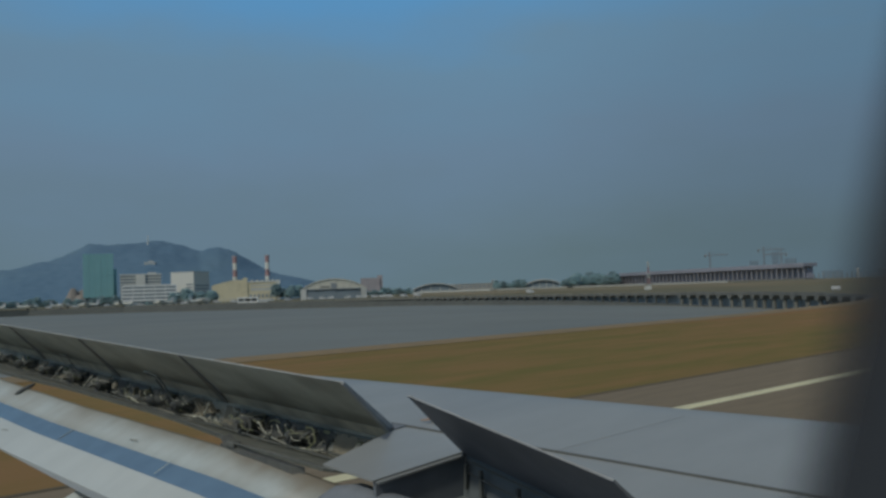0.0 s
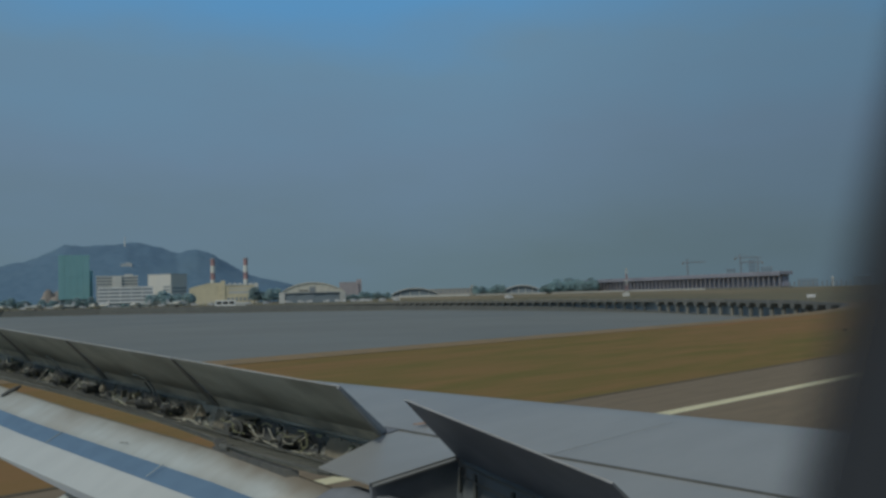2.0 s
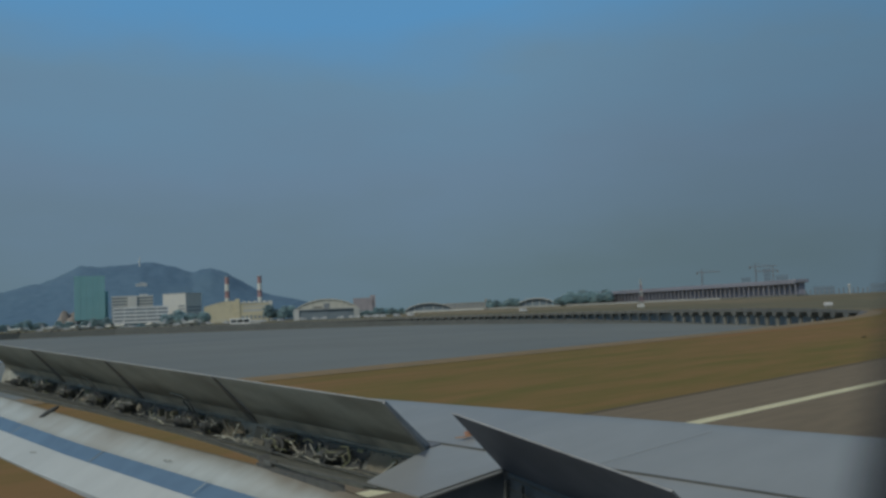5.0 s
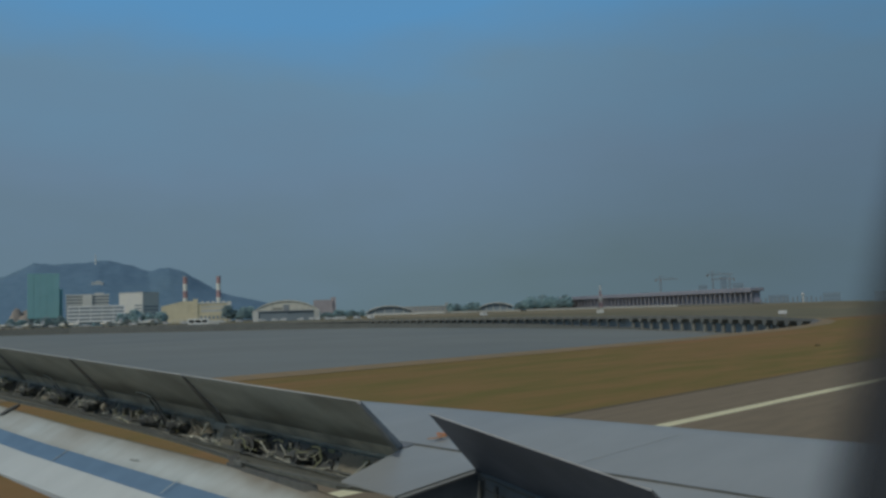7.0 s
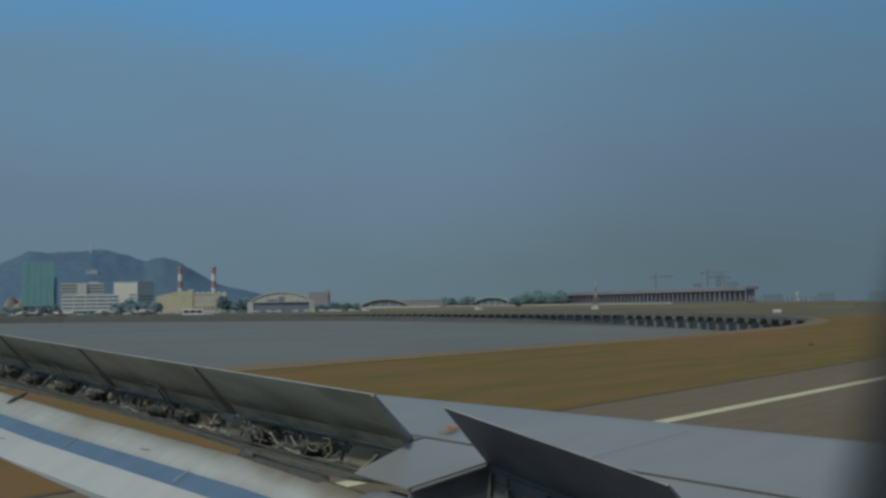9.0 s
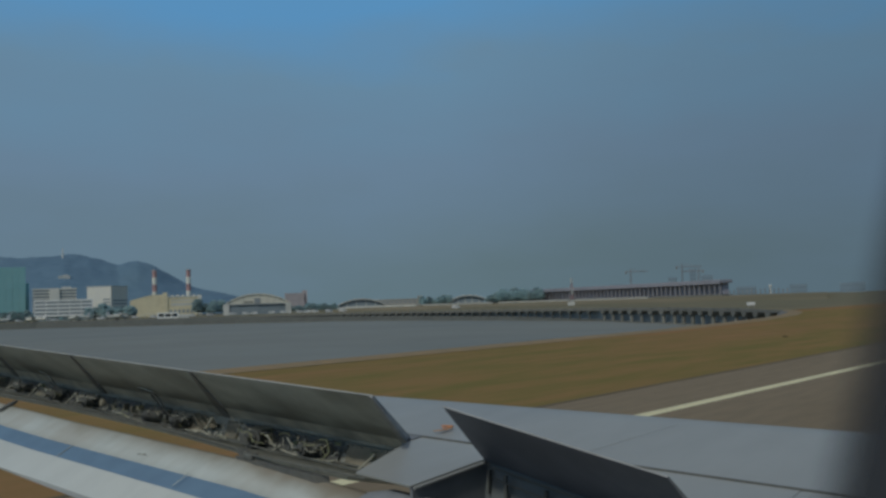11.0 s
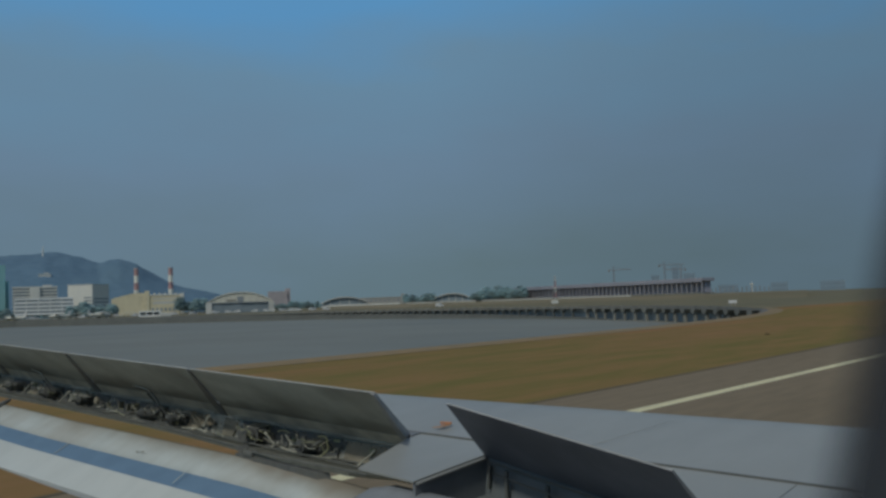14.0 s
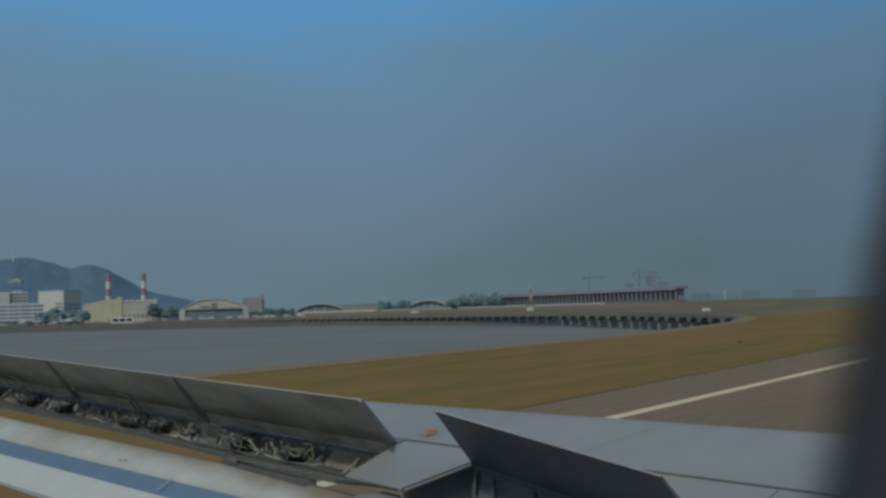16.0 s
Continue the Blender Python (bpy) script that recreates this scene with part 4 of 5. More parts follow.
# ---------------------------------------------------------------- parked light aircraft and vans on the apron
def light_aircraft(m):
    t = thing("light_aircraft", m, "small white parked aircraft on the apron", "aircraft", "parked aircraft")
    b = bmesh.new()
    rod(b, (-5, 0, 1.7), (2.5, 0, 1.7), 0.45, 0.95, sides=10)
    rod(b, (2.5, 0, 1.7), (5, 0, 1.5), 0.95, 0.35, sides=10)
    part("fuselage", b, M_WHITEWALL, t)
    b = bmesh.new()
    slab(b, [(0.2, -6.5), (2.0, -6.5), (2.3, 0), (2.0, 6.5), (0.2, 6.5), (-0.1, 0)], 2.75, 0.2)
    part("wing", b, M_PLASTIC, t)
    b = bmesh.new()
    prism(b, [(-5.4, 1.8), (-3.6, 1.9), (-4.6, 4.0), (-5.6, 4.0)], -0.1, 0.1)
    part("fin", b, M_PLASTIC, t)
    for x, y in ((3.4, 0), (-0.2, -1.2), (-0.2, 1.2)):
        b = bmesh.new()
        rod(b, (x, y - 0.12, 0.35), (x, y + 0.12, 0.35), 0.35, sides=10)
        rod(b, (x, y, 0.35), (x, y * 0.6, 1.2), 0.08, sides=5)
        part("wheel", b, M_TYRE, t)


def van(m):
    t = thing("van", m, "white van parked on the apron", "van", "parked vans")
    b = bmesh.new()
    prism(b, [(-2.6, 0.5), (2.6, 0.5), (2.6, 1.2), (1.9, 1.4), (1.3, 2.3), (-2.6, 2.3)], -1, 1)
    part("body", b, M_PLASTIC, t)
    part("window", boxed(-0.2, 1.3, -1.03, 1.03, 1.45, 2.05), M_DARKGLASS, t)
    for x in (-1.6, 1.6):
        for y in (-0.9, 0.9):
            b = bmesh.new()
            rod(b, (x, y - 0.12, 0.38), (x, y + 0.12, 0.38), 0.38, sides=10)
            part("wheel", b, M_TYRE, t)


for b, d, a in ((70.4, 925, 20), (68.9, 915, 190), (66.9, 895, 150), (64.55, 865, 200), (62.3, 855, 20), (72.2, 960, 10), (74.0, 990, 170)):
    light_aircraft(site(b, d, 0, a) @ Matrix.Scale(1.9, 4))
for b, d, a in ((67.8, 1050, 10), (65.9, 970, 5), (63.3, 960, 170), (61.3, 945, 0), (56.8, 930, 20), (51.2, 880, 10), (50.2, 860, 0), (54.6, 930, 0), (53.0, 928, 180), (49.3, 850, 10), (41.0, 740, 0), (55.4, 925, 10), (54.1, 915, 175), (52.2, 900, 0), (51.8, 890, 90), (60.2, 905, 0), (58.6, 880, 15), (57.9, 900, 5), (64.9, 960, 90), (66.3, 1000, 10), (69.6, 1060, 0), (71.1, 1080, 170), (48.4, 840, 0), (50.7, 870, 170)):
    van(site(b, d, 0, a) @ Matrix.Scale(1.35, 4))


# ---------------------------------------------------------------- small things on the grass
t_ = thing("bush", pose(88.0, 33.0, 0) @ Matrix.Scale(0.5, 4), "low scrubby dark bush in the dry grass", "bush")
rnd = random.Random(3)
b = bmesh.new()
for k in range(260):
    a, r = rnd.random() * 6.28, rnd.random() ** 0.5
    c = Vector((math.cos(a) * r * 0.7, math.sin(a) * r * 0.55, 0.03 + 0.30 * rnd.random() * (1.1 - r)))
    e = Euler((rnd.random() * 6, rnd.random() * 6, rnd.random() * 6)).to_matrix()
    v = [b.verts.new(c + e @ Vector(p_) * 0.09) for p_ in ((-1, 0, 0), (0.2, -0.35, 0.1), (1, 0, 0), (0.2, 0.35, 0.1))]
    b.faces.new(v)
part("leaves", b, M_SCRUB, t_)
b = bmesh.new()
for k in range(9):
    a = k * 0.7
    rod(b, (0, 0, 0), (0.4 * math.cos(a), 0.35 * math.sin(a), 0.24), 0.014, 0.006, sides=5)
part("stems", b, M_BARK, t_)


# ---------------------------------------------------------------- the aircraft's wing
# local x runs outboard, y aft, z up from the skin; the origin is the inboard end of the outer spoilers' hinge
WING = Matrix(((0.01805, -0.99488, -0.09941, 3.8061), (0.99882, 0.02242, -0.04305, 3.9725), (0.04505, -0.09852, 0.99411, 3.5530), (0, 0, 0, 1)))
wing = thing("aircraft_wing", WING, "airliner wing with raised spoilers, extended white flap and open spoiler bay", "aircraft wing")


def seam(s):
    return -0.10 + 0.072 * s if s < 0.1 else -0.045


def crest(s):
    return min(-0.05, -0.86 - 0.163 * (1.38 - s) + 0.13)


def skin_height(s, c):
    """The skin is flat near the hinges and rounds down ahead of the crest."""
    d = max(0.0, crest(s) - c)
    return -0.42 * d * d if d < 0.5 else -0.105 - 0.42 * (d - 0.5)


def skin_sheet(s0, s1, ns, nc, thick):
    bm = bmesh.new()
    rows = []
    for i in range(ns + 1):
        s = s0 + (s1 - s0) * i / ns
        fore = crest(s) - 1.3
        rows.append([bm.verts.new((s, c, skin_height(s, c))) for c in (seam(s) + (fore - seam(s)) * (j / nc) for j in range(nc + 1))])
    for a, b in zip(rows, rows[1:]):
        for j in range(nc):
            bm.faces.new((a[j], b[j], b[j + 1], a[j + 1])).smooth = True
    bmesh.ops.recalc_face_normals(bm, faces=bm.faces[:])
    if sum(f.normal.z for f in bm.faces) < 0:
        bmesh.ops.reverse_faces(bm, faces=bm.faces[:])
    bmesh.ops.solidify(bm, geom=bm.faces[:], thickness=0.02)
    return bm


part("upper_skin", skin_sheet(-3.7, 11.0, 72, 40, 0.02), M_SKIN, wing, "light blue-grey painted skin")
bm = bmesh.new()
lv = []
for s in (-3.7, -1.0, 1.5, 5.0, 11.0):
    f = crest(s) - 1.3
    lv.append([bm.verts.new((s, f + (-0.02 - f) * t, h)) for t, h in ((1, -0.30), (0.6, -0.47), (0.25, -0.54), (0.0, -0.47))])
for a, b in zip(lv, lv[1:]):
    for j in range(3):
        bm.faces.new((a[j], a[j + 1], b[j + 1], b[j]))
part("lower_skin", bm, M_SKIN, wing)

def inner_hinge(s):
    """Chord place of the inboard spoiler's hinge, which sweeps aft towards the root."""
    return 0.075 + 0.284 * (-0.71 - s)


# fixed trailing panels
bm = bmesh.new()
slab(bm, [(-0.035, seam(-0.035) + 0.014), (-0.035, 0.03), (-0.235, 0.655), (-0.69, 0.672), (-0.715, 0.085), (-0.72, seam(-0.72) + 0.014)], 0.014, 0.010)
part("fixed_panel", bm, M_SKIN, wing)
bm = bmesh.new()
slab(bm, [(-0.72, seam(-0.72) + 0.014), (-0.72, inner_hinge(-0.72) - 0.02), (-2.40, inner_hinge(-2.40) - 0.02), (-2.40, seam(-2.40) + 0.014)], 0.014, 0.025)
part("hinge_panel", bm, M_SKIN, wing)
bm = bmesh.new()
slab(bm, [(-2.405, seam(-2.405) + 0.014), (-2.405, inner_hinge(-2.405) - 0.02), (-2.43, 1.35), (-3.7, 1.45), (-3.7, seam(-3.7) + 0.014)], 0.014, 0.025)
part("root_panel", bm, M_SKIN, wing)
# turned-down lip of the fixed panel over the inner bay
bm = bmesh.new()
slab(bm, [(-0.717, 0.10), (-0.692, 0.655), (-0.712, 0.66), (-0.737, 0.10)], 0.003, 0.010)
part("panel_lip", bm, M_SKIN, wing)
bm = bmesh.new()
slab(bm, [(s, seam(s) - 0.003) for s in (0.098, 0.06, -0.8, -1.6, -2.4, -3.7)] + [(s, seam(s) + 0.010) for s in (-3.7, -2.4, -1.6, -0.8, 0.06, 0.098)], 0.0215, 0.04)
part("seam_seal", bm, M_BLACK, wing)


# added dark block that covers the sunlit skin edge at this corner
bm = bmesh.new()
slab(bm, [(-0.03, -0.102), (0.26, -0.062), (0.26, -0.008), (-0.03, -0.008)], 0.0213, 0.03)
part("hinge_seal", bm, M_SEAL, wing)


# raised spoilers
def spoiler(name, hinge0, hinge1, te0, te1, t_hinge, t_edge, mat):
    """A tapering panel from its hinge to its raised trailing edge."""
    h0, h1, e0, e1 = Vector(hinge0), Vector(hinge1), Vector(te0), Vector(te1)
    nrm = (h1 - h0).cross(e0 - h0).normalized()
    if nrm.z < 0:
        nrm = -nrm
    bm = bmesh.new()
    n = 6
    lo, hi = [], []
    for i in range(n + 1):
        t = i / n
        p, q = h0.lerp(e0, t), h1.lerp(e1, t)
        th = t_hinge + (t_edge - t_hinge) * t
        lo.append((bm.verts.new(p), bm.verts.new(q)))
        hi.append((bm.verts.new(p + nrm * th), bm.verts.new(q + nrm * th)))
    for i in range(n):
        bm.faces.new((lo[i][0], lo[i + 1][0], lo[i + 1][1], lo[i][1]))
        bm.faces.new((hi[i][0], hi[i][1], hi[i + 1][1], hi[i + 1][0])).material_index = 1
        for k in (0, 1):
            bm.faces.new((lo[i][k], hi[i][k], hi[i + 1][k], lo[i + 1][k])).material_index = 2
    bm.faces.new((lo[0][0], lo[0][1], hi[0][1], hi[0][0])).material_index = 2
    bm.faces.new((lo[n][0], hi[n][0], hi[n][1], lo[n][1])).material_index = 2
    bmesh.ops.recalc_face_normals(bm, faces=bm.faces[:])
    return part(name, bm, [mat, M_SKIN, M_EDGEPAINT], wing)


PITCH_H, PITCH_T = 2.14, 2.0125
outer = []
for k in range(4):
    h0, h1 = PITCH_H * k + (0.0 if k == 0 else 0.04), PITCH_H * (k + 1) - 0.04
    e0, e1 = -0.20 + PITCH_T * k + (0.0 if k == 0 else 0.012), -0.20 + PITCH_T * (k + 1) - 0.012
    if k == 3:
        h1, e1 = h0 + 2.0, e0 + 1.85
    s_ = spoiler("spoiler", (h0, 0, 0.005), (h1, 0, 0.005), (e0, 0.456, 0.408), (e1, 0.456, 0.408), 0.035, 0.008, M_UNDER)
    s_["label"] = "raised spoiler panel with a dark grey-green underside"
    outer.append(s_)
    # front flange under the hinge, with a bright rail along its foot
    bm = bmesh.new()
    va = [[bm.verts.new((s, c, h)) for c, h in ((0.004, 0.008), (-0.058, -0.085), (-0.066, -0.081), (-0.006, 0.006))] for s in (h0 + 0.01, h1 - 0.01)]
    for j in range(4):
        bm.faces.new((va[0][j], va[0][(j + 1) % 4], va[1][(j + 1) % 4], va[1][j]))
    bm.faces.new(va[0])
    bm.faces.new(va[1][::-1])
    bmesh.ops.recalc_face_normals(bm, faces=bm.faces[:])
    part("front_flange", bm, M_FLANGE, s_)
    bm = bmesh.new()
    rod(bm, (h0 + 0.09, -0.040, -0.078), (h1 - 0.10, -0.040, -0.078), 0.0075, sides=8)
    part("hinge_rail", bm, M_RAIL, s_)
    # after the first panel, an added dark strip stands in for the dark gap
    bm = bmesh.new()
    q0, q1 = Vector((h0 - (0.084 if k else 0.004), 0.004, 0.0)), Vector((e0 - (0.028 if k else 0.004), 0.456, 0.404))
    q2 = Vector((q0.x + 0.012, -0.056, -0.084))
    vs = [bm.verts.new(p) for p in (q0, q2, q2 + Vector((0.10 if k else 0.05, 0, 0)), q0 + Vector((0.12 if k else 0.065, 0, 0)), q1 + Vector((0.026, 0, 0)), q1)]
    ex = bmesh.ops.extrude_face_region(bm, geom=[bm.faces.new((vs[0], vs[3], vs[4], vs[5])), bm.faces.new((vs[0], vs[1], vs[2], vs[3]))])
    for v in ex["geom"]:
        if isinstance(v, bmesh.types.BMVert):
            v.co += Vector((0, 0.005, -0.005))
    bmesh.ops.recalc_face_normals(bm, faces=bm.faces[:])
    part("edge_seal", bm, M_STRIP if k else M_EDGEPAINT, s_, "dark strip standing in for the gap between panels" if k else "grey edge strip")

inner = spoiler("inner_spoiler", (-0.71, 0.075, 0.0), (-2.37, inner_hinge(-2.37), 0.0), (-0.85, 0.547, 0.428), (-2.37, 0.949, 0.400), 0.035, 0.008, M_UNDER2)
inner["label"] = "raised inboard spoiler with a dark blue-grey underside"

# outer spoiler bay: spar wall, sloping floor, lip rail, ribs
bm = bmesh.new()
LIP = [(-0.03, 0.06), (0.10, 0.44), (1.05, 0.51), (1.34, 0.41), (2.1, 0.31), (2.9, 0.262), (4.5, 0.305), (5.6, 0.45), (6.6, 0.55), (8.75, 0.60)]
va = []
for s, c in LIP:
    h = -0.255 + 0.30 * c
    va.append([bm.verts.new((s, *p)) for p in ((-0.080, -0.025), (-0.078, -0.10), (0.0, -0.255), (c, h), (c, h - 0.022), (0.03, -0.29), (-0.11, -0.29), (-0.11, -0.025))])
for a, b in zip(va, va[1:]):
    for j in range(8):
        bm.faces.new((a[j], a[(j + 1) % 8], b[(j + 1) % 8], b[j])).material_index = int(j in (2, 3))
bmesh.ops.recalc_face_normals(bm, faces=bm.faces[:])
part("bay_lining", bm, [M_LINING, M_FLOOR], wing, "bay lining with a shade-dark floor")
bm = bmesh.new()
rod(bm, (-0.20, 0.56, -0.055), (1.05, 0.515, -0.096), 0.006, sides=6)
for (s, c), (s1, c1) in zip(LIP[2:], LIP[3:]):
    rod(bm, (s, c, -0.247 + 0.30 * c), (s1, c1, -0.247 + 0.30 * c1), 0.007, sides=6)
part("lip_rail", bm, M_BLACK, wing)
bm = bmesh.new()
vs = [bm.verts.new(p) for p in ((-0.04, 0.03, 0.0), (-0.04, 0.05, -0.22), (-0.11, 0.26, -0.145), (-0.15, 0.38, -0.100), (-0.18, 0.49, -0.055), (-0.225, 0.63, -0.004), (-0.225, 0.635, 0.0))]
bm.faces.new(vs)
part("bay_end_wall", bm, M_LINING, wing)
rnd = random.Random(21)
# added plate that closes the slot; its dark tone stands for the lip's shadow
bm = bmesh.new()
slab(bm, [(0.22, 0.485), (1.15, 0.49), (1.20, 0.51), (0.95, 0.53), (0.30, 0.525)], -0.128, 0.055)
part("slot_shroud", bm, M_JACK, wing)


def floor_h(c):
    return -0.255 + 0.30 * c


def piece(name, bm, mat, parent=None, label=""):
    return part(name, bm, mat, parent or wing, label)


def pipe(name, pts, r, mat, parent=None, sides=6):
    bm = bmesh.new()
    tube(bm, pts, r, sides=sides)
    return piece(name, bm, mat, parent)


def bar(name, p, q, r, mat, parent=None):
    bm = bmesh.new()
    rod(bm, p, q, r, sides=8)
    return piece(name, bm, mat, parent)


def wander(s, c, h, steps, reach):
    """A bent pipe's line that strays through the bay without leaving it."""
    pts = [(s, c, h)]
    a = rnd.uniform(-0.6, 0.6) + (math.pi if rnd.random() < 0.5 else 0)
    for j in range(steps):
        a += rnd.uniform(-0.9, 0.9)
        s, c = s + reach * math.cos(a), min(0.30, max(-0.01, c + 0.6 * reach * math.sin(a)))
        h = min(-0.05, max(floor_h(max(c, 0.0)) + 0.012, h + rnd.uniform(-0.03, 0.03)))
        pts.append((s, c, h))
    return pts


def actuator(s, r):
    """A dark spoiler jack: cylinder with flanged ends, valve block, clevis up to the panel, mount on the spar and small feed pipes."""
    lean = 0.10 * math.sin(s * 7)
    tip, stem, foot = Vector((s + lean, 0.17, -0.130)), Vector((s + lean * 1.5, 0.255, -0.112)), Vector((s, 0.0, -0.178))
    run_ = (tip - foot).normalized()
    bm = bmesh.new()
    rod(bm, foot, tip, r * 0.9, sides=16)
    rod(bm, foot - run_ * 0.01, foot + run_ * 0.03, r * 1.2, sides=16)
    rod(bm, foot.lerp(tip, 0.5), foot.lerp(tip, 0.58), r * 1.02, sides=16)
    rod(bm, tip - run_ * 0.03, tip, r * 1.08, sides=16)
    rod(bm, tip, tip + run_ * 0.018, r * 0.62, sides=16)
    body = piece("actuator", bm, M_JACK, label="black spoiler jack")
    bar("piston_rod", tip, stem, r * 0.30, M_METAL, body)
    bm = bevelled(s + r * 0.7, s + r * 0.7 + 0.085, 0.03, 0.13, -0.205, -0.115, 0.010)
    rod(bm, (s + r * 0.7 + 0.04, 0.08, -0.115), (s + r * 0.7 + 0.04, 0.08, -0.085), 0.016, sides=8)
    piece("valve_block", bm, M_JACK, body)
    bm = bmesh.new()
    slab(bm, [(s - r * 1.5, -0.03), (s + r * 1.5, -0.03), (s + r * 0.9, 0.09), (s - r * 0.9, 0.09)], -0.16 + r * 1.1, 0.012)
    piece("mount_plate", bm, M_BAY, body)
    pipe("hose", [(s - r, 0.10, -0.15), (s - r - 0.05, 0.07, -0.11), (s - r - 0.08, 0.03, -0.12), (s - r - 0.10, 0.0, -0.18)], 0.010, M_BLACK, body, 8)
    for k in range(3):
        pipe("feed_pipe", wander(s + rnd.uniform(-0.18, 0.18), rnd.uniform(0.03, 0.2), rnd.uniform(-0.16, -0.08), rnd.randint(2, 3), rnd.uniform(0.04, 0.07)),
             rnd.uniform(0.0020, 0.0034), (M_PIPE, M_OLIVE, M_METAL)[k], body)
    for k in range(2):
        x, c, z = s + rnd.uniform(-0.12, 0.12), rnd.uniform(0.10, 0.22), rnd.uniform(-0.13, -0.08)
        bar("union", (x, c, z), (x + rnd.uniform(-0.02, 0.02), c + 0.01, z + rnd.uniform(0.015, 0.03)), rnd.uniform(0.004, 0.006), M_PIPE, body)


for s, r in ((0.90, 0.038), (1.60, 0.062), (2.66, 0.032), (3.06, 0.045), (4.36, 0.036), (5.10, 0.046), (5.98, 0.034), (6.75, 0.045), (7.6, 0.04)):
    actuator(s, r)

# long bright hydraulic pipes that sag along the bay
pipe("bright_pipe", [(1.27, 0.10, -0.183), (1.20, 0.10, -0.197), (1.10, 0.10, -0.208), (0.95, 0.10, -0.211), (0.80, 0.10, -0.209), (0.68, 0.10, -0.198), (0.60, 0.10, -0.180)], 0.0058, M_PIPE)
pipe("bright_pipe", [(3.37, 0.11, -0.222), (3.10, 0.105, -0.224), (2.81, 0.10, -0.222), (2.55, 0.10, -0.205), (2.34, 0.10, -0.187), (2.25, 0.10, -0.196), (2.17, 0.10, -0.213), (2.06, 0.10, -0.215), (1.96, 0.10, -0.206)], 0.0058, M_PIPE)
pipe("bright_pipe", [(3.78, 0.10, -0.190), (3.66, 0.10, -0.186), (3.56, 0.10, -0.205), (3.45, 0.11, -0.222)], 0.0055, M_PIPE)
pipe("bright_pipe", [(4.62, 0.09, -0.115), (4.42, 0.08, -0.105), (4.22, 0.07, -0.108)], 0.006, M_RAIL)
# slanting bare struts and zigzag links
for p, q, r in (((5.75, 0.10, -0.208), (5.43, 0.10, -0.062), 0.0062), ((4.87, 0.10, -0.222), (4.60, 0.10, -0.090), 0.0062), ((1.396, 0.10, -0.113), (1.317, 0.10, -0.177), 0.0048),
                ((1.231, 0.12, -0.160), (1.345, 0.13, -0.222), 0.0050), ((2.146, 0.10, -0.069), (2.225, 0.10, -0.147), 0.0070), ((6.80, 0.08, -0.06), (6.72, 0.10, -0.19), 0.006),
                ((2.36, 0.12, -0.19), (2.41, 0.17, -0.205), 0.0055), ((0.30, 0.03, -0.12), (0.38, 0.10, -0.205), 0.0055)):
    bm = bmesh.new()
    rod(bm, p, q, r, sides=8)
    a, b = Vector(p), Vector(q)
    for e in (a, b):
        rod(bm, e - (b - a).normalized() * 0.012, e + (b - a).normalized() * 0.012, r * 1.7, sides=8)
    piece("strut", bm, M_PIPE)
pipe("link", [(1.153, 0.10, -0.093), (1.115, 0.10, -0.138), (1.081, 0.10, -0.172), (1.045, 0.10, -0.158), (1.023, 0.10, -0.133)], 0.0045, M_PIPE)
pipe("link", [(0.78, 0.10, -0.062), (0.705, 0.10, -0.056), (0.692, 0.10, -0.100), (0.689, 0.10, -0.140), (0.730, 0.12, -0.180), (0.770, 0.13, -0.205)], 0.0055, M_OLIVE)
pipe("link", [(1.30, 0.06, -0.10), (1.22, 0.07, -0.075), (1.14, 0.08, -0.083)], 0.0050, M_OLIVE)
pipe("link", [(2.05, 0.12, -0.19), (2.00, 0.12, -0.17), (1.99, 0.12, -0.19), (2.03, 0.12, -0.205)], 0.0050, M_PIPE)
# fan of bent angle brackets on the spar
for s0, s1, h0, h1 in ((2.30, 2.22, -0.080, -0.16), (2.42, 2.30, -0.095, -0.17), (2.50, 2.40, -0.075, -0.19), (3.70, 3.72, -0.110, -0.180), (3.56, 3.57, -0.118, -0.185), (3.42, 3.48, -0.10, -0.15)):
    bm = bmesh.new()
    prism(bm, [(s0 - 0.013, h0), (s0 + 0.013, h0), (s1 + 0.009, h1), (s1 - 0.009, h1)], 0.045, 0.052)
    prism(bm, [(s0 - 0.013, h0), (s0 - 0.008, h0), (s1 - 0.004, h1), (s1 - 0.009, h1)], 0.0, 0.045)
    piece("angle_bracket", bm, M_TAN)
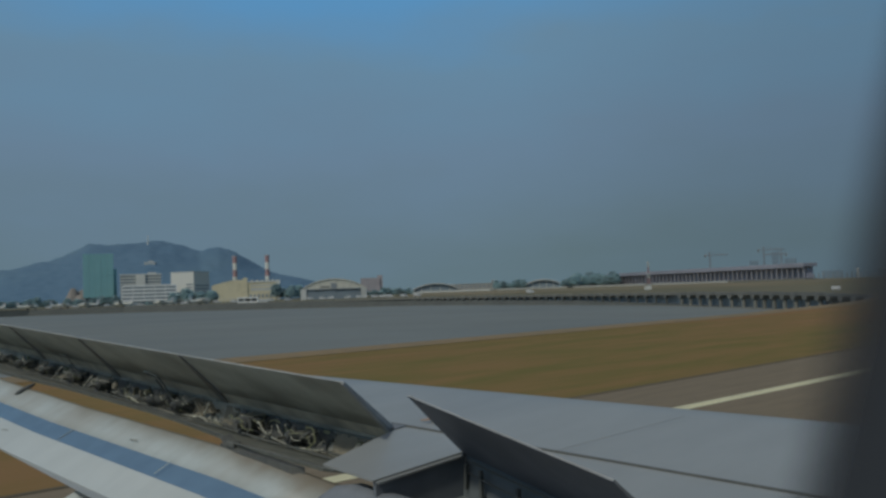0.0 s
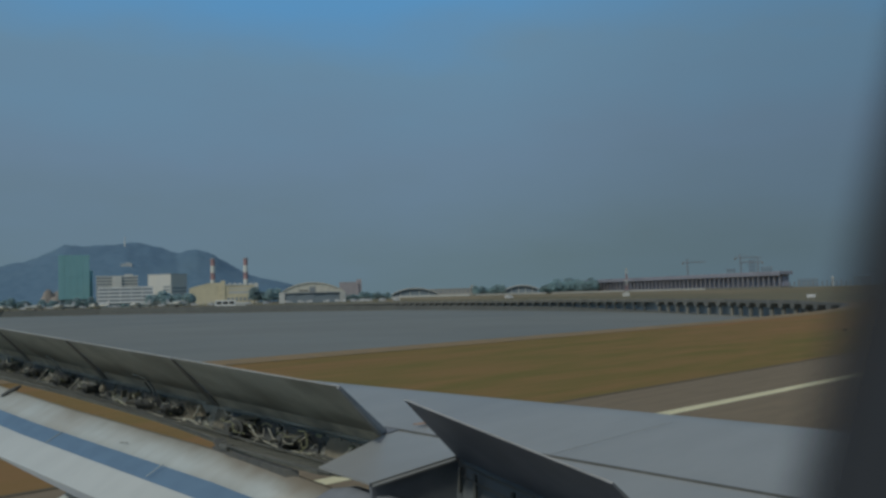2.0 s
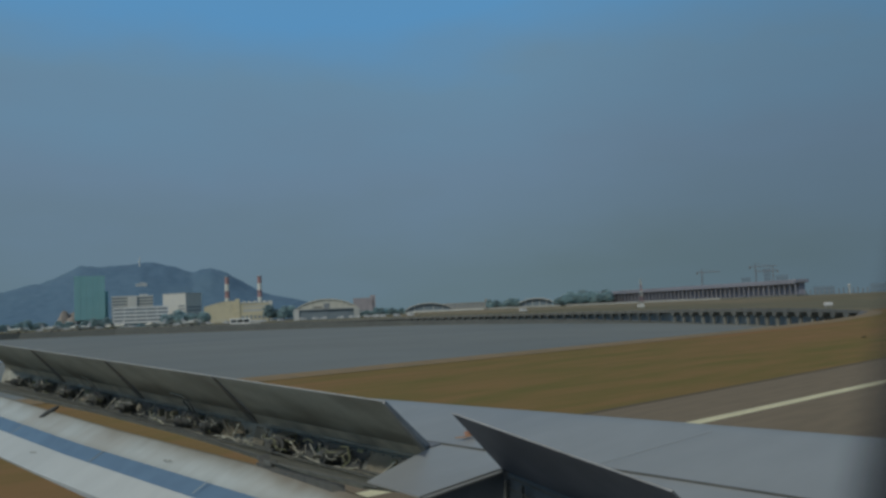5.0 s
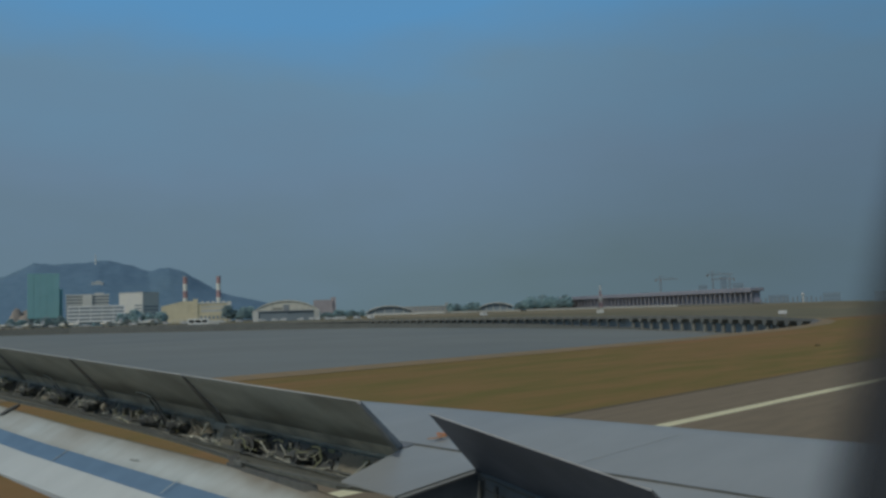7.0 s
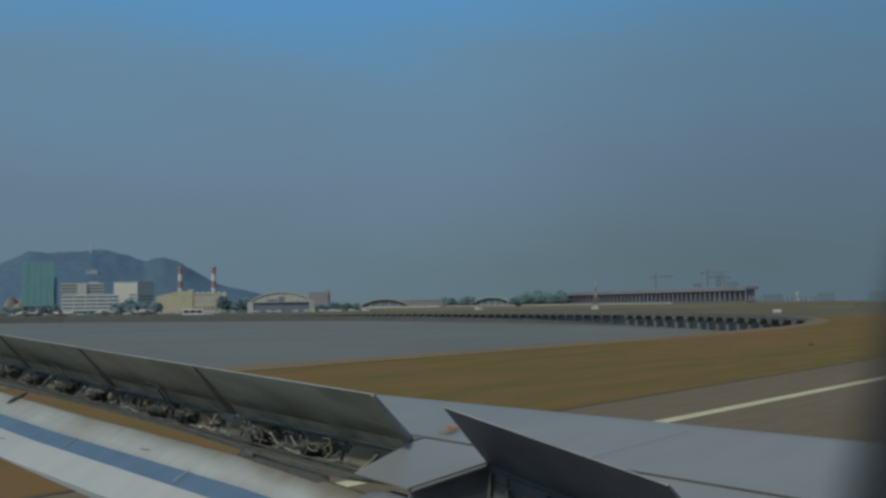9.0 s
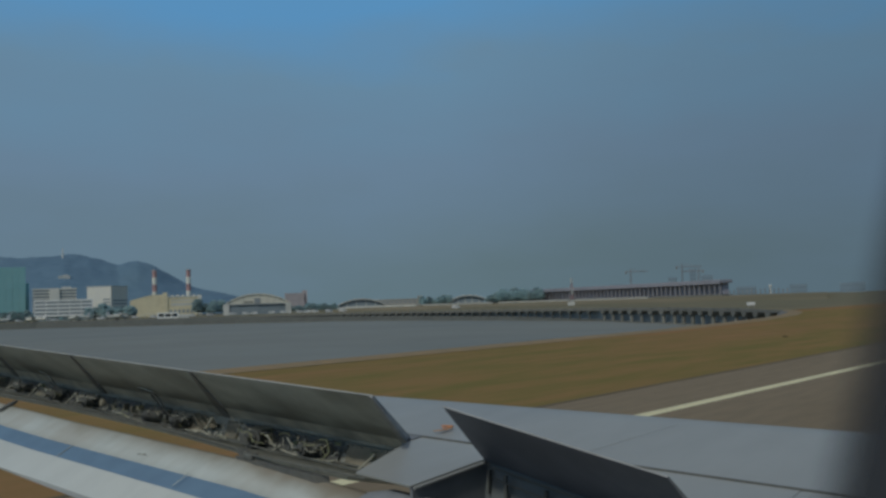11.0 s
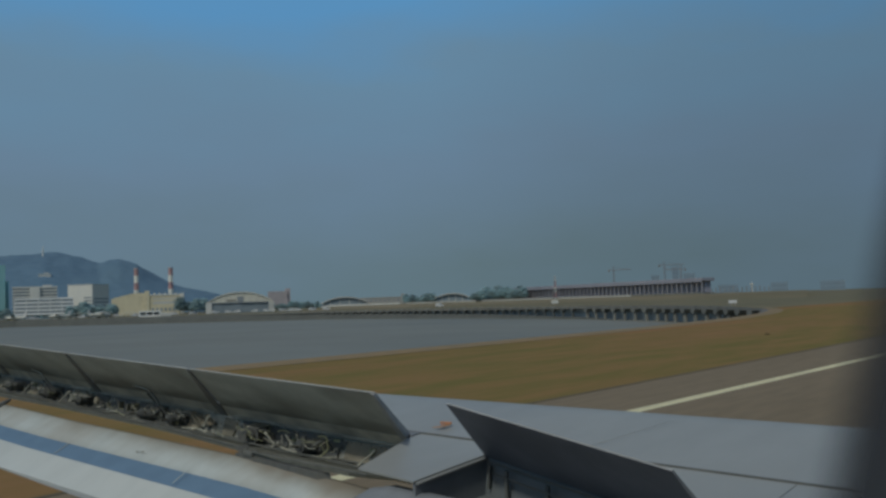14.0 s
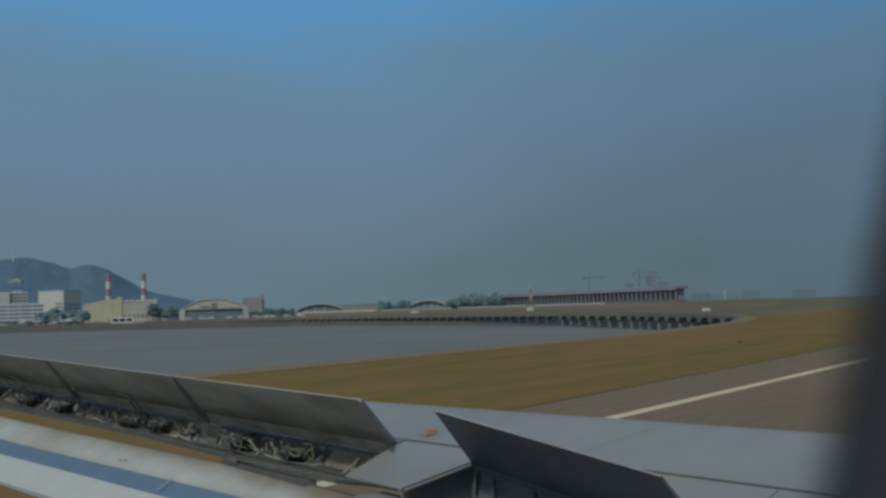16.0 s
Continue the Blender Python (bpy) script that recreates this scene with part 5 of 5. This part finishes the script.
# tan primed panels, dark panels added as deep shaded holes, and a round cover plate
for s0, s1, mat_ in ((0.26, 0.66, M_TAN), (2.46, 2.98, M_TAN), (1.95, 2.14, M_TAN), (4.50, 4.80, M_TAN), (5.55, 5.80, M_TAN), (6.35, 6.60, M_TAN),
                     (0.70, 1.20, M_JACK), (1.26, 1.90, M_JACK), (3.02, 3.50, M_JACK), (3.58, 4.02, M_JACK), (4.06, 4.44, M_BLACK), (4.86, 5.48, M_JACK), (5.86, 6.28, M_JACK), (6.66, 7.30, M_JACK)):
    bm = bmesh.new()
    vs = [bm.verts.new(p) for p in ((s0, -0.066, -0.112), (s1, -0.066, -0.112), (s1 - 0.02, 0.004, -0.238), (s0 + 0.015, 0.004, -0.238))]
    ex = bmesh.ops.extrude_face_region(bm, geom=[bm.faces.new(vs)])
    for v in ex["geom"]:
        if isinstance(v, bmesh.types.BMVert):
            v.co += Vector((0, 0.010, 0.004))
    bmesh.ops.recalc_face_normals(bm, faces=bm.faces[:])
    bmesh.ops.bevel(bm, geom=bm.edges[:], offset=0.003, segments=1, affect="EDGES")
    panel = piece("spar_panel", bm, mat_, label="tan primed panel on the spar" if mat_ is M_TAN else "dark panel standing in for a deep shaded hole")
    for k in range(4):
        x = s0 + (s1 - s0) * (k + 0.5) / 4
        bar("bolt", (x, -0.052, -0.118), (x, -0.044, -0.114), 0.006, M_METAL, panel)
bm = bmesh.new()
rod(bm, (4.10, 0.055, -0.135), (4.10, 0.075, -0.128), 0.036, sides=20)
rod(bm, (4.10, 0.074, -0.129), (4.10, 0.082, -0.126), 0.022, sides=16)
piece("round_cover", bm, M_TAN, label="pale round cover plate")
# dark drive arms that curve up on to the spoilers, with a bright pipe on top
for line, r in (([(3.30, 0.10, 0.076), (3.14, 0.10, 0.074), (3.02, 0.10, 0.052), (2.95, 0.09, 0.0), (2.90, 0.08, -0.07), (2.87, 0.05, -0.15)], 0.008),
                ([(5.40, 0.10, 0.074), (5.22, 0.10, 0.052), (5.10, 0.10, 0.0), (5.02, 0.09, -0.06), (4.98, 0.06, -0.15)], 0.008)):
    bm = bmesh.new()
    tube(bm, line, r, sides=10)
    arm = piece("drive_arm", bm, M_JACK)
    pipe("arm_pipe", [(x, c + 0.010, h + r + 0.003) for x, c, h in line[:3]], 0.0042, M_PIPE, arm)
    pipe("arm_hose", [(x + 0.03, c + 0.015, h - 0.01) for x, c, h in line[2:]], 0.008, M_HOSE, arm, 8)
# thin pale rail along the bay floor ahead of the lip
bm = bmesh.new()
rod(bm, (0.08, 0.385, -0.128), (0.57, 0.462, -0.104), 0.004, sides=6)
rod(bm, (0.57, 0.462, -0.104), (1.25, 0.472, -0.100), 0.004, sides=6)
piece("floor_rail", bm, M_METAL)
# dark bracket across the end of the slot
bracket = piece("track_bracket", bevelled(0.98, 1.08, 0.470, 0.535, -0.130, -0.088, 0.012), M_BLACK, label="dark flap track bracket")
bm = bmesh.new()
prism(bm, [(1.095, -0.13), (1.125, -0.13), (1.175, -0.085), (1.160, -0.078)], 0.44, 0.52)
piece("lug", bm, M_JACK, bracket)
for x in (1.00, 1.06):
    bar("bolt", (x, 0.51, -0.089), (x, 0.51, -0.080), 0.008, M_METAL, bracket)
# pipes that run the length of the bay
for run, (c0, r, mat_) in enumerate(((0.05, 0.009, M_BLACK), (0.17, 0.0035, M_METAL), (0.22, 0.006, M_BLACK))):
    s, pts = 0.12 + 0.07 * run, []
    while s < 8.5:
        c = c0 + rnd.uniform(-0.018, 0.018)
        pts.append((s, c, floor_h(c) + 0.018 + rnd.uniform(-0.004, 0.010)))
        s += rnd.uniform(0.25, 0.5)
    pipe("pipe_run", pts, r, mat_)
# small looms, clips and boxes, thickest round the jacks
for k in range(110):
    s = rnd.choice((0.88, 1.25, 2.1, 2.7, 3.1, 3.6, 4.3, 5.1, 5.7, 6.75, 7.6)) + rnd.uniform(-0.28, 0.28)
    pipe("loom", wander(s, rnd.uniform(0.0, 0.22), rnd.uniform(-0.19, -0.08), 3, rnd.uniform(0.025, 0.06)), rnd.uniform(0.0014, 0.0034),
         rnd.choice((M_PIPE, M_OLIVE, M_OLIVE, M_METAL, M_METAL, M_BLACK, M_HOSE)), sides=5)
for k in range(40):
    s, h = rnd.uniform(0.2, 8.4), rnd.uniform(-0.21, -0.12)
    c = -0.072 - (h + 0.10) * 0.5
    w, d = rnd.uniform(0.012, 0.035), rnd.uniform(0.012, 0.04)
    bm = bevelled(s - w, s + w, c, c + d, h - rnd.uniform(0.010, 0.025), h + rnd.uniform(0.010, 0.025), 0.003)
    piece("spar_box", bm, rnd.choice((M_BAY, M_BLACK, M_BLACK, M_OLIVE)))

# extended flap: rounded nose, soiled upper skin, blue stripe, white aft skin
FLAP = [(0.66, -0.27), (0.57, -0.225), (0.545, -0.185), (0.56, -0.155), (0.60, -0.150), (0.70, -0.192)]


def flap_piece(name, top, mat, s0, s1):
    """A stretch of the flap's upper skin between chord stations, with its own thickness."""
    bm = bmesh.new()
    n = 24
    rows = []
    for i in range(n + 1):
        s = s0 + (s1 - s0) * i / n
        taper = min(1.0, max(0.0, (s - 0.2) / 3.4))
        drop = 0.028 * max(0.0, 1 - (s + 0.12) / 0.9)
        rows.append([bm.verts.new((s, c - 0.10 * (1 - taper), h - drop)) for c, h in top])
    for a, b in zip(rows, rows[1:]):
        for j in range(len(top) - 1):
            bm.faces.new((a[j], a[j + 1], b[j + 1], b[j])).smooth = True
    bmesh.ops.recalc_face_normals(bm, faces=bm.faces[:])
    if sum(f.normal.z for f in bm.faces) < 0:
        bmesh.ops.reverse_faces(bm, faces=bm.faces[:])
    bmesh.ops.solidify(bm, geom=bm.faces[:], thickness=0.012)
    for f in bm.faces:
        f.smooth = name == "flap_nose"
    return part(name, bm, mat, flap)


def flap_h(c):
    return -0.150 - 0.40 * (c - 0.58)


flap = thing("flap", Matrix.Identity(4), "", "")
flap.parent = wing
for key in ("label", "category", "group", "kind"):
    if key in flap:
        del flap[key]
flap["label"] = "extended white flap with a blue stripe"
S0, S1 = -0.12, 11.0
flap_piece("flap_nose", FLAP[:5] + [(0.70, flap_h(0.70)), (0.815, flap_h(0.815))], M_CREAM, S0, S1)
flap_piece("blue_stripe", [(0.815, flap_h(0.815)), (0.88, flap_h(0.88)), (0.955, flap_h(0.955))], M_BLUE, S0, S1)
flap_piece("aft_skin", [(0.955, flap_h(0.955)), (1.08, flap_h(1.08)), (1.195, flap_h(1.195))], M_WHITE, S0, S1)
bm = bmesh.new()
lowf = [(0.66, -0.27), (0.85, -0.33), (1.05, -0.38), (1.195, flap_h(1.195) - 0.014)]
fv = [[bm.verts.new((s, c, h)) for c, h in lowf] for s in (S0, S1)]
for j in range(3):
    bm.faces.new((fv[0][j], fv[0][j + 1], fv[1][j + 1], fv[1][j]))
part("flap_underside", bm, M_SKIN, flap)
for s in (1.42, 3.12, 5.1):
    bm = bmesh.new()
    k_ = 0.10 * (1 - min(1.0, (s - 0.2) / 3.4))
    slab(bm, [(s - 0.008, 0.817 - k_), (s, 0.817 - k_), (s - 0.010, 0.953 - k_), (s - 0.018, 0.953 - k_)], lambda x, y: flap_h(y) + 0.003, 0.003)
    part("joint_line", bm, M_CREAM, flap)
for s, c in ((2.1, 0.70), (4.1, 1.03)):
    for k in range(2):
        bm = bmesh.new()
        slab(bm, [(s + 0.055 * k, c + 0.010 * k), (s + 0.055 * k + 0.036, c + 0.006 + 0.010 * k), (s + 0.055 * k + 0.036, c + 0.014 + 0.010 * k), (s + 0.055 * k, c + 0.008 + 0.010 * k)], lambda x, y: flap_h(y) + 0.0035, 0.003)
        part("stencil_bar", bm, M_BAY, flap)


# flap track fairings
def canoe(s, c0, c1, h, r, mat, name="track_fairing"):
    bm = bmesh.new()
    n = 14
    rings = []
    for i in range(n + 1):
        t = i / n
        rr = r * max(0.04, math.sin(math.pi * min(1, 0.08 + t * 0.92)) ** 0.6)
        c, hh = c0 + (c1 - c0) * t, h - 0.33 * (c1 - c0) * t
        rings.append([bm.verts.new((s + rr * 0.7 * math.cos(a), c, hh + rr * math.sin(a))) for a in (2 * math.pi * j / 14 for j in range(14))])
    for a, b in zip(rings, rings[1:]):
        for j in range(14):
            bm.faces.new((a[j], a[(j + 1) % 14], b[(j + 1) % 14], b[j])).smooth = True
    bm.faces.new(rings[0])
    bm.faces.new(rings[-1])
    bmesh.ops.recalc_face_normals(bm, faces=bm.faces[:])
    return part(name, bm, mat, wing)


canoe(2.25, 0.45, 1.75, -0.42, 0.15, M_WHITE)
canoe(4.95, 0.52, 0.72, -0.11, 0.024, M_JACK, "track_cover")
canoe(6.6, 0.45, 1.75, -0.42, 0.15, M_WHITE)

bm = bmesh.new()
slab(bm, [(-0.700, 0.06), (-0.672, 0.66), (-0.69, 0.66), (-0.716, 0.06)], 0.0025, 0.2575)
part("bay_side_wall", bm, M_SEAL, wing)
# inner bay under the inboard spoiler, with ribs and a rounded dark flap end
bm = bmesh.new()
ib = [(0.065, -0.003), (0.10, -0.22), (0.85, -0.20), (0.85, -0.23), (0.02, -0.27), (0.02, -0.02)]
va = [[bm.verts.new((s, c + inner_hinge(s) - 0.075, h)) for c, h in ib] for s in (-0.70, -2.40)]
for j in range(len(ib)):
    bm.faces.new((va[0][j], va[0][(j + 1) % len(ib)], va[1][(j + 1) % len(ib)], va[1][j]))
bm.faces.new([v for v in va[1]])
bmesh.ops.recalc_face_normals(bm, faces=bm.faces[:])
part("inner_bay_lining", bm, M_INNERBAY, wing)
for s, lean in ((-0.565, 0.012), (-0.685, 0.02), (-0.78, 0.014)):
    bm = bmesh.new()
    prism(bm, [(s - 0.008, -0.03), (s + 0.008, -0.03), (s + lean + 0.006, -0.17), (s + lean - 0.006, -0.17)], 0.112, 0.135)
    part("inner_rib", bm, M_BLACK, wing)
for s0_, s1_, dc, h, r in ((-0.80, -2.36, 0.020, -0.012, 0.0055), (-0.84, -2.36, 0.060, -0.055, 0.0045)):
    bm = bmesh.new()
    tube(bm, [(s0_ + (s1_ - s0_) * k / 6, inner_hinge(s0_ + (s1_ - s0_) * k / 6) + dc, h - 0.004 * math.sin(k * 1.7)) for k in range(7)], r, sides=8)
    part("inner_hinge_tube", bm, M_METAL, wing)
for s0_ in (-0.95, -1.30, -1.65, -2.00):
    bm = bmesh.new()
    prism(bm, [(s0_ - 0.010, -0.02), (s0_ + 0.010, -0.02), (s0_ + 0.016, -0.20), (s0_ - 0.004, -0.20)], inner_hinge(s0_) + 0.035, inner_hinge(s0_) + 0.055)
    part("inner_rib", bm, M_BLACK, wing)
bm = bmesh.new()
rings = []
for i in range(13):
    t = i / 12
    s = -0.14 - 1.8 * t
    r = 0.16 * (0.25 + 0.75 * math.sin(min(1, t * 6) * math.pi / 2))
    rings.append([bm.verts.new((s, 0.62 + 1.0 * r * math.cos(a), -0.226 + r * math.sin(a))) for a in (2 * math.pi * j / 16 for j in range(16))])
for a, b in zip(rings, rings[1:]):
    for j in range(16):
        bm.faces.new((a[j], a[(j + 1) % 16], b[(j + 1) % 16], b[j])).smooth = True
bm.faces.new(rings[0])
bm.faces.new(rings[-1])
bmesh.ops.recalc_face_normals(bm, faces=bm.faces[:])
part("inner_flap_nose", bm, M_SEAL, wing)

# filled joint across the skin
bm = bmesh.new()
rod(bm, (-1.135, -0.165, 0.0185), (-1.320, -1.10, 0.0185), 0.0016, sides=6)
part("skin_joint", bm, M_JOINT, wing)

# orange warning triangle and its faded bar
for a, b in (((-0.045, -0.300), (0.028, -0.355)), ((0.028, -0.355), (-0.055, -0.375)), ((-0.055, -0.375), (-0.045, -0.300))):
    bm = bmesh.new()
    rod(bm, (*a, 0.022), (*b, 0.022), 0.007, sides=4)
    part("warning_mark", bm, M_ORANGE, wing)
bm = bmesh.new()
slab(bm, [(-0.085, -0.335), (-0.055, -0.255), (-0.012, -0.225), (-0.035, -0.28)], 0.024, 0.006)
part("faded_mark", bm, M_FADED, wing)

# outboard end of the wing past the spoilers
bm = bmesh.new()
slab(bm, [(8.75, -0.05), (8.75, 0.62), (11.0, 0.7), (11.0, -0.05)], 0.01, 0.02)
part("outboard_panel", bm, M_SKIN, wing)


# ---------------------------------------------------------------- dark window edge, placed and sized to fit the camera's view
CABIN = [(-1.30, -0.80), (-0.50, -0.66), (0.60, -0.36), (1.40, -0.10), (2.10, 0.24), (2.75, 0.50), (3.11, 0.70)]
bm = bmesh.new()
rows_ = []
for i, (x, y) in enumerate(CABIN):
    x0, y0 = CABIN[max(i - 1, 0)]
    x1, y1 = CABIN[min(i + 1, len(CABIN) - 1)]
    d = Vector((x1 - x0, y1 - y0)).normalized()
    w = 0.10 if i < len(CABIN) - 1 else 0.04
    rows_.append([bm.verts.new(p) for p in ((x - 0.02, y + 0.07, 2.9), (x + 0.02, y - 0.09, 5.8), (x + d.y * w + 0.02, y - d.x * w - 0.09, 5.8), (x + d.y * w - 0.02, y - d.x * w + 0.07, 2.9))])
for a, b in zip(rows_, rows_[1:]):
    for j in range(4):
        bm.faces.new((a[j], a[(j + 1) % 4], b[(j + 1) % 4], b[j]))
bm.faces.new(rows_[0])
bm.faces.new(rows_[-1][::-1])
bmesh.ops.recalc_face_normals(bm, faces=bm.faces[:])
tagged(part("cabin_wall", bm, M_CABIN), "dark wall placed to fit the view as the window frame", "wall", kind="structure")
# added sheet; its fade stands in for the frame's out-of-focus edge
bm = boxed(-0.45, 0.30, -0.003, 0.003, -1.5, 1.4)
border = part("window_border", bm, M_SOFT_EDGE)
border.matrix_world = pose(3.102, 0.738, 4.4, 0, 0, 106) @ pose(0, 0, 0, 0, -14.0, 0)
tagged(border, "added dark fade standing in for the blurred window frame", "window border", kind="structure")
